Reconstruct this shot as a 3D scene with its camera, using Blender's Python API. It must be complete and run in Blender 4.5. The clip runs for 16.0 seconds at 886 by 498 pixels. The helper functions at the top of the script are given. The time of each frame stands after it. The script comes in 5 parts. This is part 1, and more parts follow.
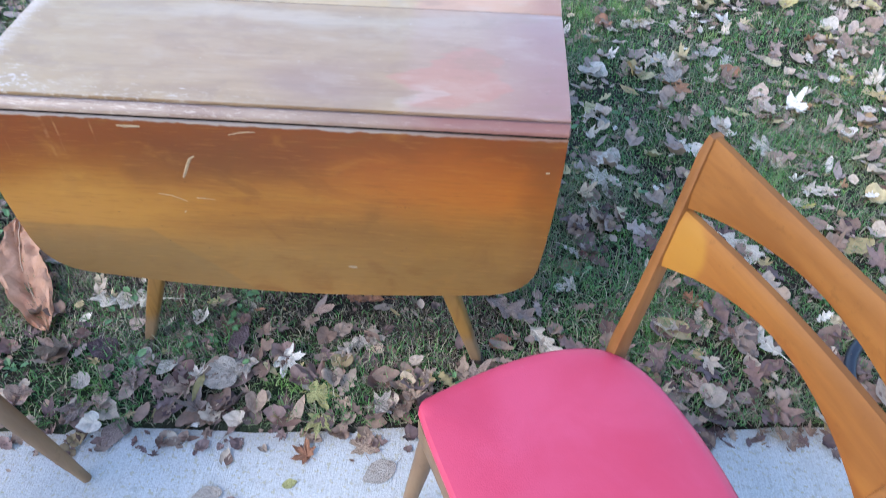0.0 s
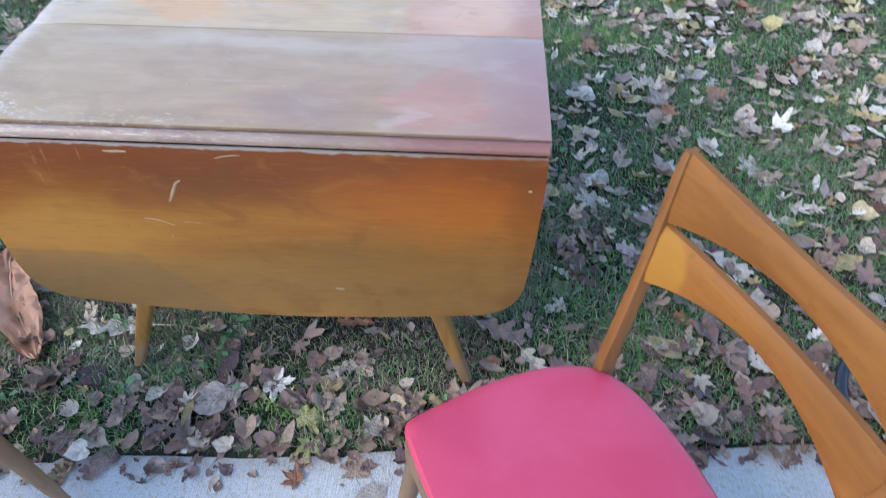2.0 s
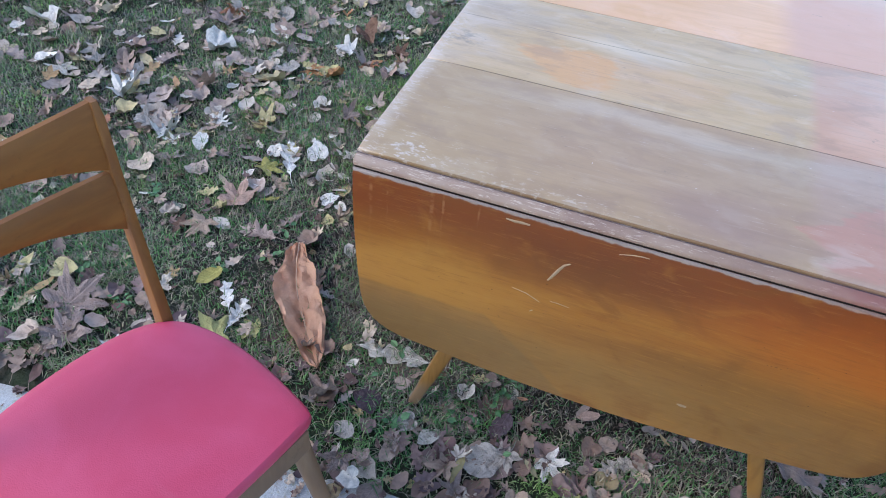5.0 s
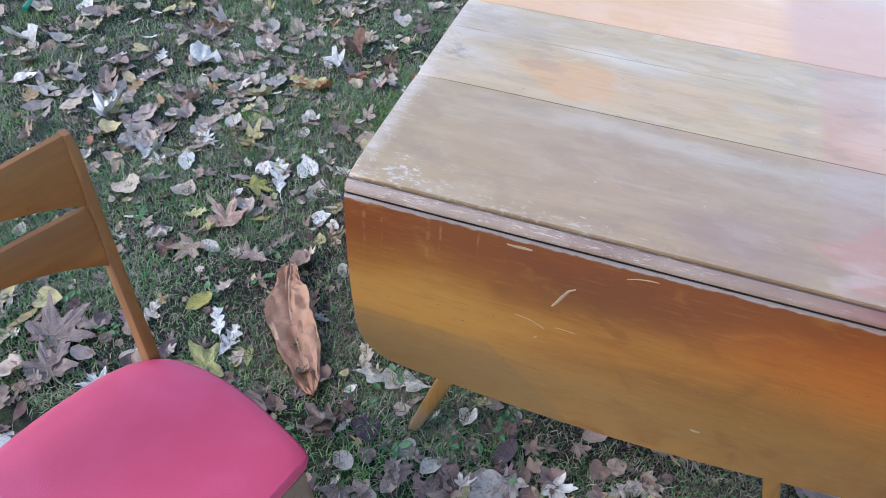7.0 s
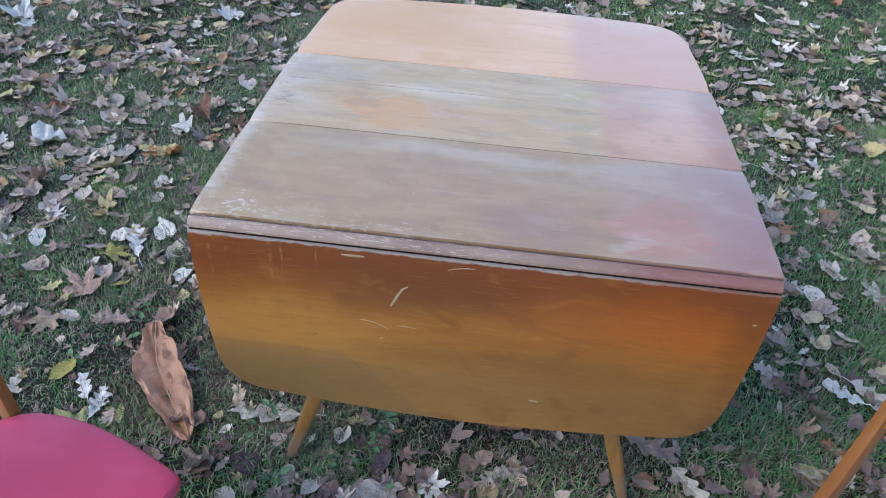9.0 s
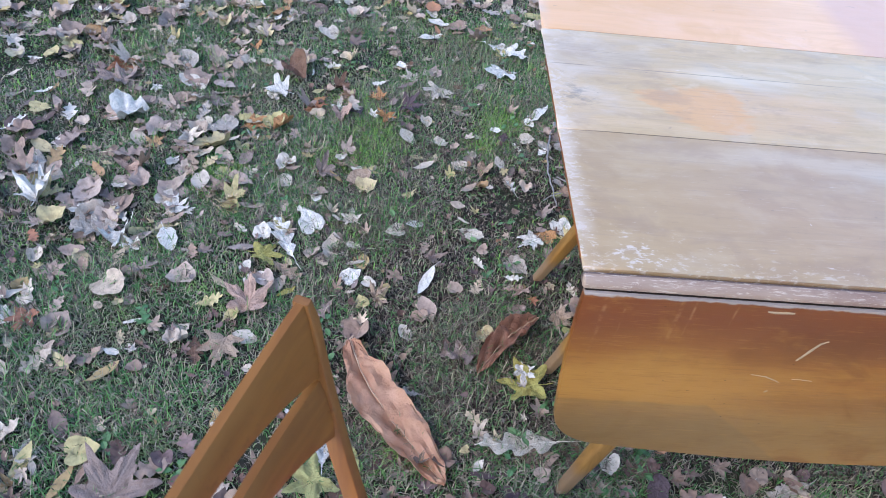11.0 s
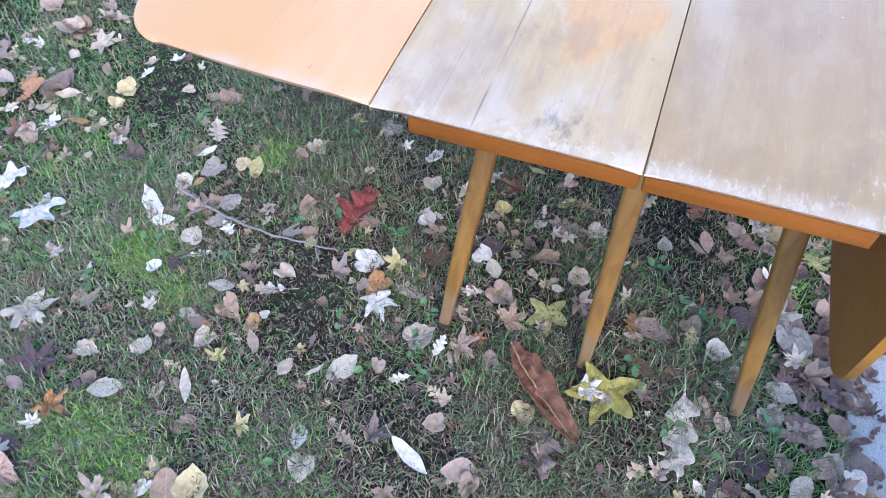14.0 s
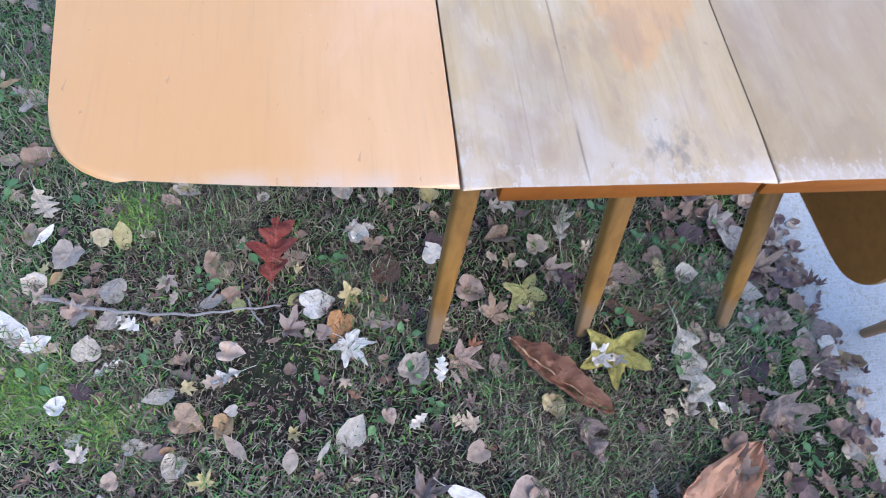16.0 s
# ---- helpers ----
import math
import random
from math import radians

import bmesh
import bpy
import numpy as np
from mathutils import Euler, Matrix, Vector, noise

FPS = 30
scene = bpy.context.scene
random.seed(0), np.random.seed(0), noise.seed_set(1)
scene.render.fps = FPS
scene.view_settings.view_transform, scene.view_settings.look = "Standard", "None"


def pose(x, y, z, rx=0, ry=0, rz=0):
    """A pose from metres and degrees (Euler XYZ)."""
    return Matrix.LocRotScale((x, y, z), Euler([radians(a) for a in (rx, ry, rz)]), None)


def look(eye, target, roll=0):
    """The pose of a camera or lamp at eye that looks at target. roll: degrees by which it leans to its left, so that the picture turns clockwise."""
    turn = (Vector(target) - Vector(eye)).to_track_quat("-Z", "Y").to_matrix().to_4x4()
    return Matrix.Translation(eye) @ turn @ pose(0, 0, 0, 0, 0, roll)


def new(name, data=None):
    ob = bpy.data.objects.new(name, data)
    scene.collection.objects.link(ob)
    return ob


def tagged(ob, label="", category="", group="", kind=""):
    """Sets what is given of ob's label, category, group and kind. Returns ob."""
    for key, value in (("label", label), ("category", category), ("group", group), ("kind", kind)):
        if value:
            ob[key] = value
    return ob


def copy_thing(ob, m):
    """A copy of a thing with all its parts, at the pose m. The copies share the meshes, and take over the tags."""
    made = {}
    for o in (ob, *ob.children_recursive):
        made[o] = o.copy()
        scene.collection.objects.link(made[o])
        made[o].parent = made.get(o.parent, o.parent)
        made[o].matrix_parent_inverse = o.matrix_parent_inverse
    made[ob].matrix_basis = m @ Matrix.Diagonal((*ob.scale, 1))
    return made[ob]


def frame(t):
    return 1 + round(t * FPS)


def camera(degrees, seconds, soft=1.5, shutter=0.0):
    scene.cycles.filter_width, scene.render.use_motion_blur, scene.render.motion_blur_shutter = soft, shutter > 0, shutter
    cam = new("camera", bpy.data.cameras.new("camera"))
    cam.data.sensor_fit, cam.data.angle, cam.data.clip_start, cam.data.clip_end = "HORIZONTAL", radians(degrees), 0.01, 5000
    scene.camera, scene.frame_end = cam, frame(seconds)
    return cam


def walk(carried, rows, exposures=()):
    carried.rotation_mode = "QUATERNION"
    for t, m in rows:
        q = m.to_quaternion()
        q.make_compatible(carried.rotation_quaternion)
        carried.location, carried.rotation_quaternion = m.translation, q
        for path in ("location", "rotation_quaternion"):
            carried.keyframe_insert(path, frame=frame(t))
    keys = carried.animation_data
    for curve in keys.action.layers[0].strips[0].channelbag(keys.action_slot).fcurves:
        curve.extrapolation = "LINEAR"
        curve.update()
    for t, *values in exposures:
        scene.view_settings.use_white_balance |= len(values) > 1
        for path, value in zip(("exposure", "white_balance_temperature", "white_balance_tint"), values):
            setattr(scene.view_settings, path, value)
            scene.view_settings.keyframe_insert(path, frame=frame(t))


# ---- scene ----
cam = camera(63.3, 16.0, 0.8, 0.15)
PATH = [
    (0, (0.884, -0.953, 1.457), (0.816, 0.407, -0.008), 1.2),
    (0.5, (0.911, -0.984, 1.407), (0.912, 0.188, -0.213), 0.3),
    (1, (0.950, -1.012, 1.402), (0.984, 0.178, -0.205), -2.3),
    (1.5, (0.970, -1.027, 1.405), (1.011, 0.213, -0.164), -5.0),
    (2, (0.910, -0.968, 1.451), (0.841, 0.449, 0.042), 0.4),
    (2.5, (0.858, -0.856, 1.513), (0.673, 0.727, 0.304), 1.4),
    (3, (0.828, -0.774, 1.500), (0.552, 0.809, 0.309), 1.3),
    (3.5, (0.775, -0.760, 1.482), (0.423, 0.773, 0.247), 1.7),
    (4, (0.637, -0.867, 1.492), (0.314, 0.649, 0.228), 5.2),
    (4.2, (0.546, -0.925, 1.500), (0.208, 0.555, 0.198), 7.0),
    (6.3, (0.392, -0.801, 1.459), (-0.112, 0.503, 0.028), 0.4),
    (6.5, (0.393, -0.798, 1.467), (-0.051, 0.535, 0.045), 1.6),
    (7, (0.399, -0.825, 1.476), (0.019, 0.558, 0.082), 4.0),
    (7.5, (0.408, -0.839, 1.488), (0.050, 0.584, 0.128), 3.1),
    (8, (0.473, -0.918, 1.537), (0.240, 0.631, 0.293), 0.9),
    (8.5, (0.517, -0.939, 1.539), (0.385, 0.607, 0.277), 2.1),
    (9, (0.522, -0.968, 1.513), (0.417, 0.586, 0.258), 4.0),
    (9.5, (0.433, -0.981, 1.489), (0.249, 0.501, 0.158), 8.9),
    (9.7, (0.376, -0.952, 1.454), (0.139, 0.502, 0.102), 9.7),
    (11.8, (-0.491, -0.395, 1.483), (-0.077, 0.869, -0.009), 1.3),
    (12, (-0.444, -0.294, 1.473), (-0.058, 0.934, -0.057), -4.2),
    (12.5, (-0.462, -0.121, 1.477), (0.070, 0.863, -0.180), -2.5),
    (12.8, (-0.524, -0.068, 1.451), (0.191, 0.750, -0.227), -0.9),
    (13, (-0.618, -0.017, 1.429), (0.267, 0.694, -0.216), -0.8),
    (13.5, (-0.716, 0.173, 1.433), (0.395, 0.721, -0.134), 7.6),
    (14, (-0.624, 0.377, 1.384), (0.465, 0.804, -0.237), -1.5),
    (14.5, (-0.589, 0.469, 1.383), (0.506, 0.660, -0.277), 1.1),
    (15, (-0.554, 0.649, 1.415), (0.619, 0.496, -0.195), 5.3),
    (15.5, (-0.496, 0.813, 1.415), (0.609, 0.464, -0.212), 16.4),
    (16, (-0.413, 0.853, 1.353), (0.540, 0.558, -0.380), 12.9),
]
walk(cam, [(t, look(eye, target, roll)) for t, eye, target, roll in PATH], [(0.0, 1.65, 5550, 9), (0.4, 1.42, 5450, 10), (1.0, 1.14, 5400, 9), (1.7, 1.12, 5400, 9), (2.0, 1.42, 5500, 8), (2.5, 1.45, 5700, 8), (3.0, 1.02, 5550, 8), (4.0, 1.06, 5600, 10), (6.5, 1.42, 5600, 10), (7.2, 1.32, 5600, 10), (8.0, 1.08, 5500, 10), (8.9, 1.10, 5500, 10), (9.7, 1.26, 5750, 10), (12.0, 1.56, 5400, 13), (13.2, 1.66, 5400, 13), (14.0, 1.74, 5400, 13), (14.7, 1.68, 5450, 13), (15.5, 1.42, 5750, 12), (16.0, 1.50, 5550, 13)])

# ---- light ----
SUN_EL, SUN_AZ = 42.0, 235.0
world = bpy.data.worlds.new("sky")
scene.world = world
world.use_nodes = True
wn = world.node_tree
sky = wn.nodes.new("ShaderNodeTexSky")
sky.sky_type, sky.sun_disc = "NISHITA", False
sky.sun_elevation, sky.sun_rotation = radians(SUN_EL), radians(SUN_AZ)
sky.air_density, sky.dust_density, sky.ozone_density = 1.0, 1.0, 1.0
wn.links.new(sky.outputs["Color"], wn.nodes["Background"].inputs["Color"])
wn.nodes["Background"].inputs["Strength"].default_value = 0.16
sun = new("sun", bpy.data.lights.new("sun", "SUN"))
sun.data.energy, sun.data.angle, sun.data.color = 0.50, radians(24), (1.0, 0.86, 0.68)
to_sun = Vector((math.sin(radians(SUN_AZ)) * math.cos(radians(SUN_EL)), math.cos(radians(SUN_AZ)) * math.cos(radians(SUN_EL)), math.sin(radians(SUN_EL))))
sun.matrix_world = look(to_sun * 20, (0, 0, 0))


# ---- materials ----
class Mat:
    """A node material under construction: small helpers that return output sockets."""

    def __init__(self, name, rough=0.5, coat=0.0, spec=0.5, metal=0.0):
        self.m = bpy.data.materials.new(name)
        self.m.use_nodes = True
        self.t = self.m.node_tree
        self.b = self.t.nodes["Principled BSDF"]
        self.b.inputs["Roughness"].default_value = rough
        self.b.inputs["Coat Weight"].default_value = coat
        self.b.inputs["Coat Roughness"].default_value = 0.25
        self.b.inputs["Specular IOR Level"].default_value = spec
        self.b.inputs["Metallic"].default_value = metal

    def n(self, kind, **ins):
        node = self.t.nodes.new(kind)
        for k, v in ins.items():
            self.put(node.inputs[k.replace("_", " ")], v)
        return node

    def put(self, socket, v):
        if isinstance(v, bpy.types.NodeSocket):
            self.t.links.new(v, socket)
        elif isinstance(v, tuple) and len(v) == 3 and socket.type == "RGBA":
            socket.default_value = (*v, 1)
        else:
            socket.default_value = v

    def place(self, world=False):
        return self.n("ShaderNodeNewGeometry").outputs["Position"] if world else self.n("ShaderNodeTexCoord").outputs["Object"]

    def scaled(self, v, s, offset=(0, 0, 0)):
        node = self.n("ShaderNodeMapping", Vector=v)
        node.inputs["Scale"].default_value = s
        node.inputs["Location"].default_value = offset
        return node.outputs[0]

    def noise(self, v, scale, detail=4.0, rough=0.55, warp=0.0):
        return self.n("ShaderNodeTexNoise", Vector=v, Scale=scale, Detail=detail, Roughness=rough, Distortion=warp).outputs["Fac"]

    def ramp(self, v, a, b, lo=0.0, hi=1.0):
        node = self.n("ShaderNodeMapRange", Value=v)
        node.interpolation_type = "SMOOTHSTEP"
        for k, x in zip(("From Min", "From Max", "To Min", "To Max"), (a, b, lo, hi)):
            node.inputs[k].default_value = x
        return node.outputs[0]

    def mix(self, f, a, b, how="MIX"):
        node = self.n("ShaderNodeMix")
        node.data_type, node.blend_type = "RGBA", how
        self.put(node.inputs[0], f)
        self.put(node.inputs[6], a)
        self.put(node.inputs[7], b)
        return node.outputs[2]

    def math(self, op, a, b=0.0):
        node = self.n("ShaderNodeMath")
        node.operation = op
        self.put(node.inputs[0], a)
        self.put(node.inputs[1], b)
        return node.outputs[0]

    def vmath(self, op, a, b):
        node = self.n("ShaderNodeVectorMath")
        node.operation = op
        self.put(node.inputs[0], a)
        self.put(node.inputs[1], b)
        return node

    def axis(self, v, i):
        return self.n("ShaderNodeSeparateXYZ", Vector=v).outputs[i]

    def blot(self, v, cx, cy, cz, rx, ry, rz, soft=0.2):
        """1 inside an ellipsoid, 0 outside, with a soft rim."""
        d = self.vmath("SUBTRACT", v, (cx, cy, cz)).outputs[0]
        d = self.vmath("DIVIDE", d, (rx, ry, rz)).outputs[0]
        return self.ramp(self.vmath("LENGTH", d, (0, 0, 0)).outputs["Value"], 1 + soft, 1 - soft)

    def wobble(self, v, scale, amount):
        c = self.n("ShaderNodeTexNoise", Vector=v, Scale=scale, Detail=4.0).outputs["Color"]
        c = self.vmath("SUBTRACT", c, (0.5, 0.5, 0.5)).outputs[0]
        c = self.vmath("MULTIPLY", c, (amount, amount, amount)).outputs[0]
        return self.vmath("ADD", v, c).outputs[0]

    def bump(self, h, strength=0.2, dist=0.01):
        self.t.links.new(self.n("ShaderNodeBump", Height=h, Strength=strength, Distance=dist).outputs[0], self.b.inputs["Normal"])

    def done(self, color, rough=None):
        self.put(self.b.inputs["Base Color"], color)
        if rough is not None:
            self.put(self.b.inputs["Roughness"], rough)
        return self.m


def wood(name, light, dark, rough=0.4, coat=0.3, grain=(3, 40, 40), world=False, grey_below=None, spec=0.4, patch=None):
    """Varnished wood; the grain runs along the axis with the small factor."""
    m = Mat(name, rough, coat, spec)
    p = m.place(world)
    g = m.noise(m.scaled(p, grain), 1.0, 8.0, 0.6, 0.4)
    big = m.noise(m.scaled(p, tuple(x * 0.14 for x in grain)), 1.0, 3.0)
    c = m.mix(m.ramp(g, 0.3, 0.7), dark, light)
    c = m.mix(m.ramp(big, 0.35, 0.7, 0.0, 0.5), c, tuple(x * 0.7 for x in dark))
    if grey_below is not None:  # the foot end has lost its colour
        z = m.axis(m.wobble(p, 12.0, 0.05), 2)
        c = m.mix(m.ramp(z, grey_below, grey_below * 0.6, 0.0, 0.75), c, (0.20, 0.125, 0.070))
    if patch is not None:  # a sunlit spot on the rail, painted on as lighter wood
        c = m.mix(m.math("MULTIPLY", m.blot(m.wobble(m.place(True), 9.0, 0.02), *patch, 0.05, 0.05, 0.06, 0.15), 0.8), c, (0.36, 0.165, 0.018))
    fine = m.noise(m.scaled(p, tuple(x * 5 for x in grain)), 1.0, 2.0)
    dirt = m.noise(p, 35.0, 5.0, 0.7)
    c = m.mix(m.ramp(dirt, 0.58, 0.72, 0, 0.35), c, tuple(x * 0.45 for x in dark))
    m.bump(fine, 0.06, 0.002)
    return m.done(c, m.ramp(big, 0.2, 0.8, rough - 0.08, rough + 0.12))


def worn(m, p, edge_terms, stretch=(30, 95, 60)):
    """Flecks of bare pale wood where the given masks are high."""
    fleck = m.noise(m.scaled(p, stretch), 1.0, 7.0, 0.74, 0.3)
    total = edge_terms[0]
    for e in edge_terms[1:]:
        total = m.math("MAXIMUM", total, e)
    return m.math("MULTIPLY", total, m.ramp(m.math("ADD", fleck, m.math("MULTIPLY", total, 0.11)), 0.60, 0.66))


def line_mask(m, p, y0, x0, x1, width, strength):
    """A thin wandering crack along x at y0, fading at both ends."""
    y = m.axis(m.wobble(p, 7.0, 0.006), 1)
    d = m.math("ABSOLUTE", m.math("SUBTRACT", y, y0))
    along = m.math("MULTIPLY", m.ramp(m.axis(p, 0), x0, x0 + 0.05), m.ramp(m.axis(p, 0), x1, x1 - 0.2))
    broken = m.ramp(m.noise(m.scaled(p, (9, 60, 1)), 1.0, 3.0), 0.35, 0.55)
    return m.math("MULTIPLY", m.math("MULTIPLY", m.ramp(d, width, width * 0.3, 0, strength), along), broken)


S1_LINE, S2_LINE = 0.417, 0.834  # the dirty joints between the boards


def top_material(name, which):
    m = Mat(name, 0.45, 0.34)
    m.b.inputs["Coat Roughness"].default_value = 0.30
    m.b.inputs["Coat Weight"].default_value = 0.5 if which == "back" else 0.40
    p = m.scaled(m.place(True), (1.0769, 1.1583, 1))
    q = m.wobble(m.wobble(m.scaled(p, (0.6, 1.5, 1)), 5.0, 0.22), 22.0, 0.05)
    q = m.vmath("DIVIDE", q, (0.6, 1.5, 1)).outputs[0]
    x, y = m.axis(p, 0), m.axis(p, 1)
    xq = m.axis(m.wobble(p, 5.0, 0.12), 0)
    streak = m.noise(m.scaled(p, (3.0, 20, 5)), 1.0, 7.0, 0.62, 0.9)
    cloud = m.noise(m.scaled(p, (4.5, 7.5, 3), (3, 1, 0)), 1.0, 6.0, 0.60, 0.9)
    cloud2 = m.noise(m.scaled(p, (7.0, 11.0, 3), (0.3, 7, 2)), 1.0, 6.0, 0.60, 0.7)
    grain = m.noise(m.scaled(p, (7, 150, 5)), 1.0, 4.0, 0.6, 0.2)
    pale_side = m.math("MULTIPLY", m.math("MULTIPLY", m.ramp(m.axis(m.wobble(p, 16.0, 0.03), 0), 0.035, 0.002), 0.55), m.ramp(cloud2, 0.40, 0.55, 0.25, 1.0))
    flecks = (60, 120, 60)
    crack = 0.0
    if which == "front":
        c = m.mix(m.ramp(streak, 0.3, 0.7), (0.290, 0.184, 0.080), (0.355, 0.236, 0.114))
        c = m.mix(m.ramp(cloud, 0.50, 0.62, 0, 0.45), c, (0.385, 0.274, 0.152))
        c = m.mix(m.ramp(cloud2, 0.53, 0.64, 0, 0.55), c, (0.250, 0.155, 0.085))
        c = m.mix(m.ramp(xq, 0.50, 0.15, 0, 0.45), c, (0.345, 0.235, 0.105))
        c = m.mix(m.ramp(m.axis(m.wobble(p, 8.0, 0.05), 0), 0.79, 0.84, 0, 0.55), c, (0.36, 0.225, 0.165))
        c = m.mix(m.math("MULTIPLY", m.blot(q, 0.58, 0.22, 0.72, 0.34, 0.17, 0.2, 0.7), 0.50), c, (0.335, 0.220, 0.128))
        c = m.mix(m.math("MULTIPLY", m.blot(q, 0.68, 0.10, 0.72, 0.12, 0.07, 0.3, 0.8), 0.55), c, (0.23, 0.140, 0.105))
        c = m.mix(m.math("MULTIPLY", m.blot(q, 0.50, 0.355, 0.72, 0.30, 0.030, 0.3, 0.8), 0.45), c, (0.46, 0.375, 0.275))
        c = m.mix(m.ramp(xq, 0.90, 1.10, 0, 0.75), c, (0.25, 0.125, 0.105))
        c = m.mix(m.math("MULTIPLY", m.blot(q, 0.92, 0.15, 0.72, 0.09, 0.12, 0.3, 0.08), 0.55), c, (0.38, 0.165, 0.105))
        c = m.mix(m.math("MULTIPLY", m.blot(q, 0.86, 0.09, 0.72, 0.03, 0.05, 0.3, 0.35), 0.40), c, (0.43, 0.35, 0.27))
        c = m.mix(m.ramp(y, 0.0270, 0.0225, 0.0, 0.7), c, (0.10, 0.042, 0.025))
        c = m.mix(m.ramp(y, S1_LINE - 0.0018, S1_LINE - 0.0009, 0.0, 0.6), c, (0.035, 0.022, 0.015))
        ragged = m.ramp(m.noise(m.scaled(p, (14, 24, 10)), 1.0, 4.0, 0.65, 0.6), 0.44, 0.60)
        edges = [m.math("MULTIPLY", m.ramp(x, 0.06, 0.0), 0.8), m.math("MULTIPLY", m.ramp(y, 0.11, 0.03, 0.0, 0.55), m.ramp(x, 0.75, 0.35)), m.math("MULTIPLY", m.blot(p, 0.06, 0.05, 0.72, 0.17, 0.08, 0.3, 0.6), ragged)]
    elif which == "bead":
        c = m.mix(m.ramp(streak, 0.3, 0.7), (0.190, 0.124, 0.080), (0.255, 0.178, 0.122))
        c = m.mix(m.ramp(cloud, 0.45, 0.65, 0, 0.6), c, (0.14, 0.075, 0.050))
        c = m.mix(m.ramp(xq, 0.72, 0.95, 0, 0.9), c, (0.17, 0.065, 0.045))
        c = m.mix(m.ramp(y, 0.0150, 0.0172, 0.0, 0.85), c, (0.035, 0.016, 0.011))
        flecks = (40, 300, 300)
        edges = [m.ramp(x, 1.0, 0.30, 0.15, 0.55)]
        pale_side = 0.0
    elif which == "middle":
        c = m.mix(m.ramp(streak, 0.3, 0.7), (0.380, 0.256, 0.114), (0.450, 0.314, 0.158))
        c = m.mix(m.ramp(cloud, 0.50, 0.64, 0, 0.5), c, (0.35, 0.26, 0.165))
        c = m.mix(m.ramp(cloud2, 0.54, 0.70, 0, 0.5), c, (0.53, 0.43, 0.29))
        c = m.mix(m.math("MULTIPLY", m.blot(q, 0.42, 0.535, 0.72, 0.17, 0.085, 0.4, 0.25), 0.4), c, (0.50, 0.315, 0.160))
        c = m.mix(m.math("MULTIPLY", m.blot(m.wobble(q, 11.0, 0.10), 0.295, 0.535, 0.72, 0.125, 0.085, 0.4, 0.12), 0.75), c, (0.49, 0.262, 0.092))
        c = m.mix(m.math("MULTIPLY", m.blot(q, 0.15, 0.72, 0.72, 0.10, 0.05, 0.4, 0.6), 0.35), c, (0.28, 0.24, 0.19))
        c = m.mix(m.math("MULTIPLY", m.blot(q, 0.42, 0.66, 0.72, 0.10, 0.03, 0.4, 0.6), 0.5), c, (0.58, 0.50, 0.37))
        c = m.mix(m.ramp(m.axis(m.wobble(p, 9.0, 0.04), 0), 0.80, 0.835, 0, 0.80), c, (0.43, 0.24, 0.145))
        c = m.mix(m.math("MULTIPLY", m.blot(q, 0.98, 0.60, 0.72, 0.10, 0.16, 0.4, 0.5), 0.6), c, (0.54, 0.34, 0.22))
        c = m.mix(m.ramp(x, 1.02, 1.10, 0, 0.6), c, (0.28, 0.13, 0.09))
        c = m.mix(m.ramp(y, S1_LINE + 0.0018, S1_LINE + 0.0009, 0.0, 0.6), c, (0.035, 0.022, 0.015))
        c = m.mix(m.ramp(y, S2_LINE - 0.0030, S2_LINE - 0.0016, 0.0, 0.6), c, (0.05, 0.032, 0.022))
        pale = m.math("MULTIPLY", m.ramp(m.axis(q, 0), 0.16, 0.02), m.ramp(cloud2, 0.42, 0.58, 0.15, 0.55))
        c = m.mix(pale, c, (0.48, 0.40, 0.32))
        smudge = m.math("MULTIPLY", m.blot(m.wobble(p, 14, 0.06), 0.045, 0.545, 0.72, 0.05, 0.055, 0.4, 0.7), m.ramp(m.noise(m.scaled(p, (30, 60, 1)), 1.0, 5.0, 0.7), 0.45, 0.65))
        c = m.mix(m.math("MULTIPLY", smudge, 0.6), c, (0.12, 0.105, 0.09))
        crack = m.math("MAXIMUM", line_mask(m, p, 0.672, -0.02, 0.75, 0.0022, 0.55), line_mask(m, p, 0.738, 0.0, 0.4, 0.0013, 0.22))
        edges = [m.math("MULTIPLY", m.ramp(x, 0.06, 0.0), 0.85), m.math("MULTIPLY", m.ramp(y, 0.80, 0.838), m.ramp(x, 0.16, 0.02))]
        flecks = (60, 80, 60)
    else:
        c = m.mix(m.ramp(streak, 0.3, 0.7), (0.560, 0.325, 0.150), (0.620, 0.375, 0.190))
        c = m.mix(m.ramp(cloud, 0.46, 0.66, 0, 0.6), c, (0.64, 0.42, 0.27))
        c = m.mix(m.ramp(cloud2, 0.52, 0.68, 0, 0.4), c, (0.52, 0.29, 0.12))
        c = m.mix(m.math("MULTIPLY", m.ramp(m.axis(m.wobble(p, 5.0, 0.2), 1), 0.88, 1.14, 0.40, 1.0), m.ramp(xq, 0.70, 0.30, 0, 0.90)), c, (0.51, 0.265, 0.085))
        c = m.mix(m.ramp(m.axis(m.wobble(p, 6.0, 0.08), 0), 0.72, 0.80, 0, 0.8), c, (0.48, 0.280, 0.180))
        edges = [m.math("MULTIPLY", m.blot(q, 0.36, 1.22, 0.72, 0.07, 0.012, 0.4, 0.4), 0.7)]
    c = m.mix(m.ramp(grain, 0.5, 0.8, 0, 0.12 if which == "back" else 0.28), c, tuple(v * 0.6 for v in (0.36, 0.25, 0.16)))
    c = m.mix(pale_side, c, (0.50, 0.40, 0.30))
    bare = worn(m, p, edges, flecks)
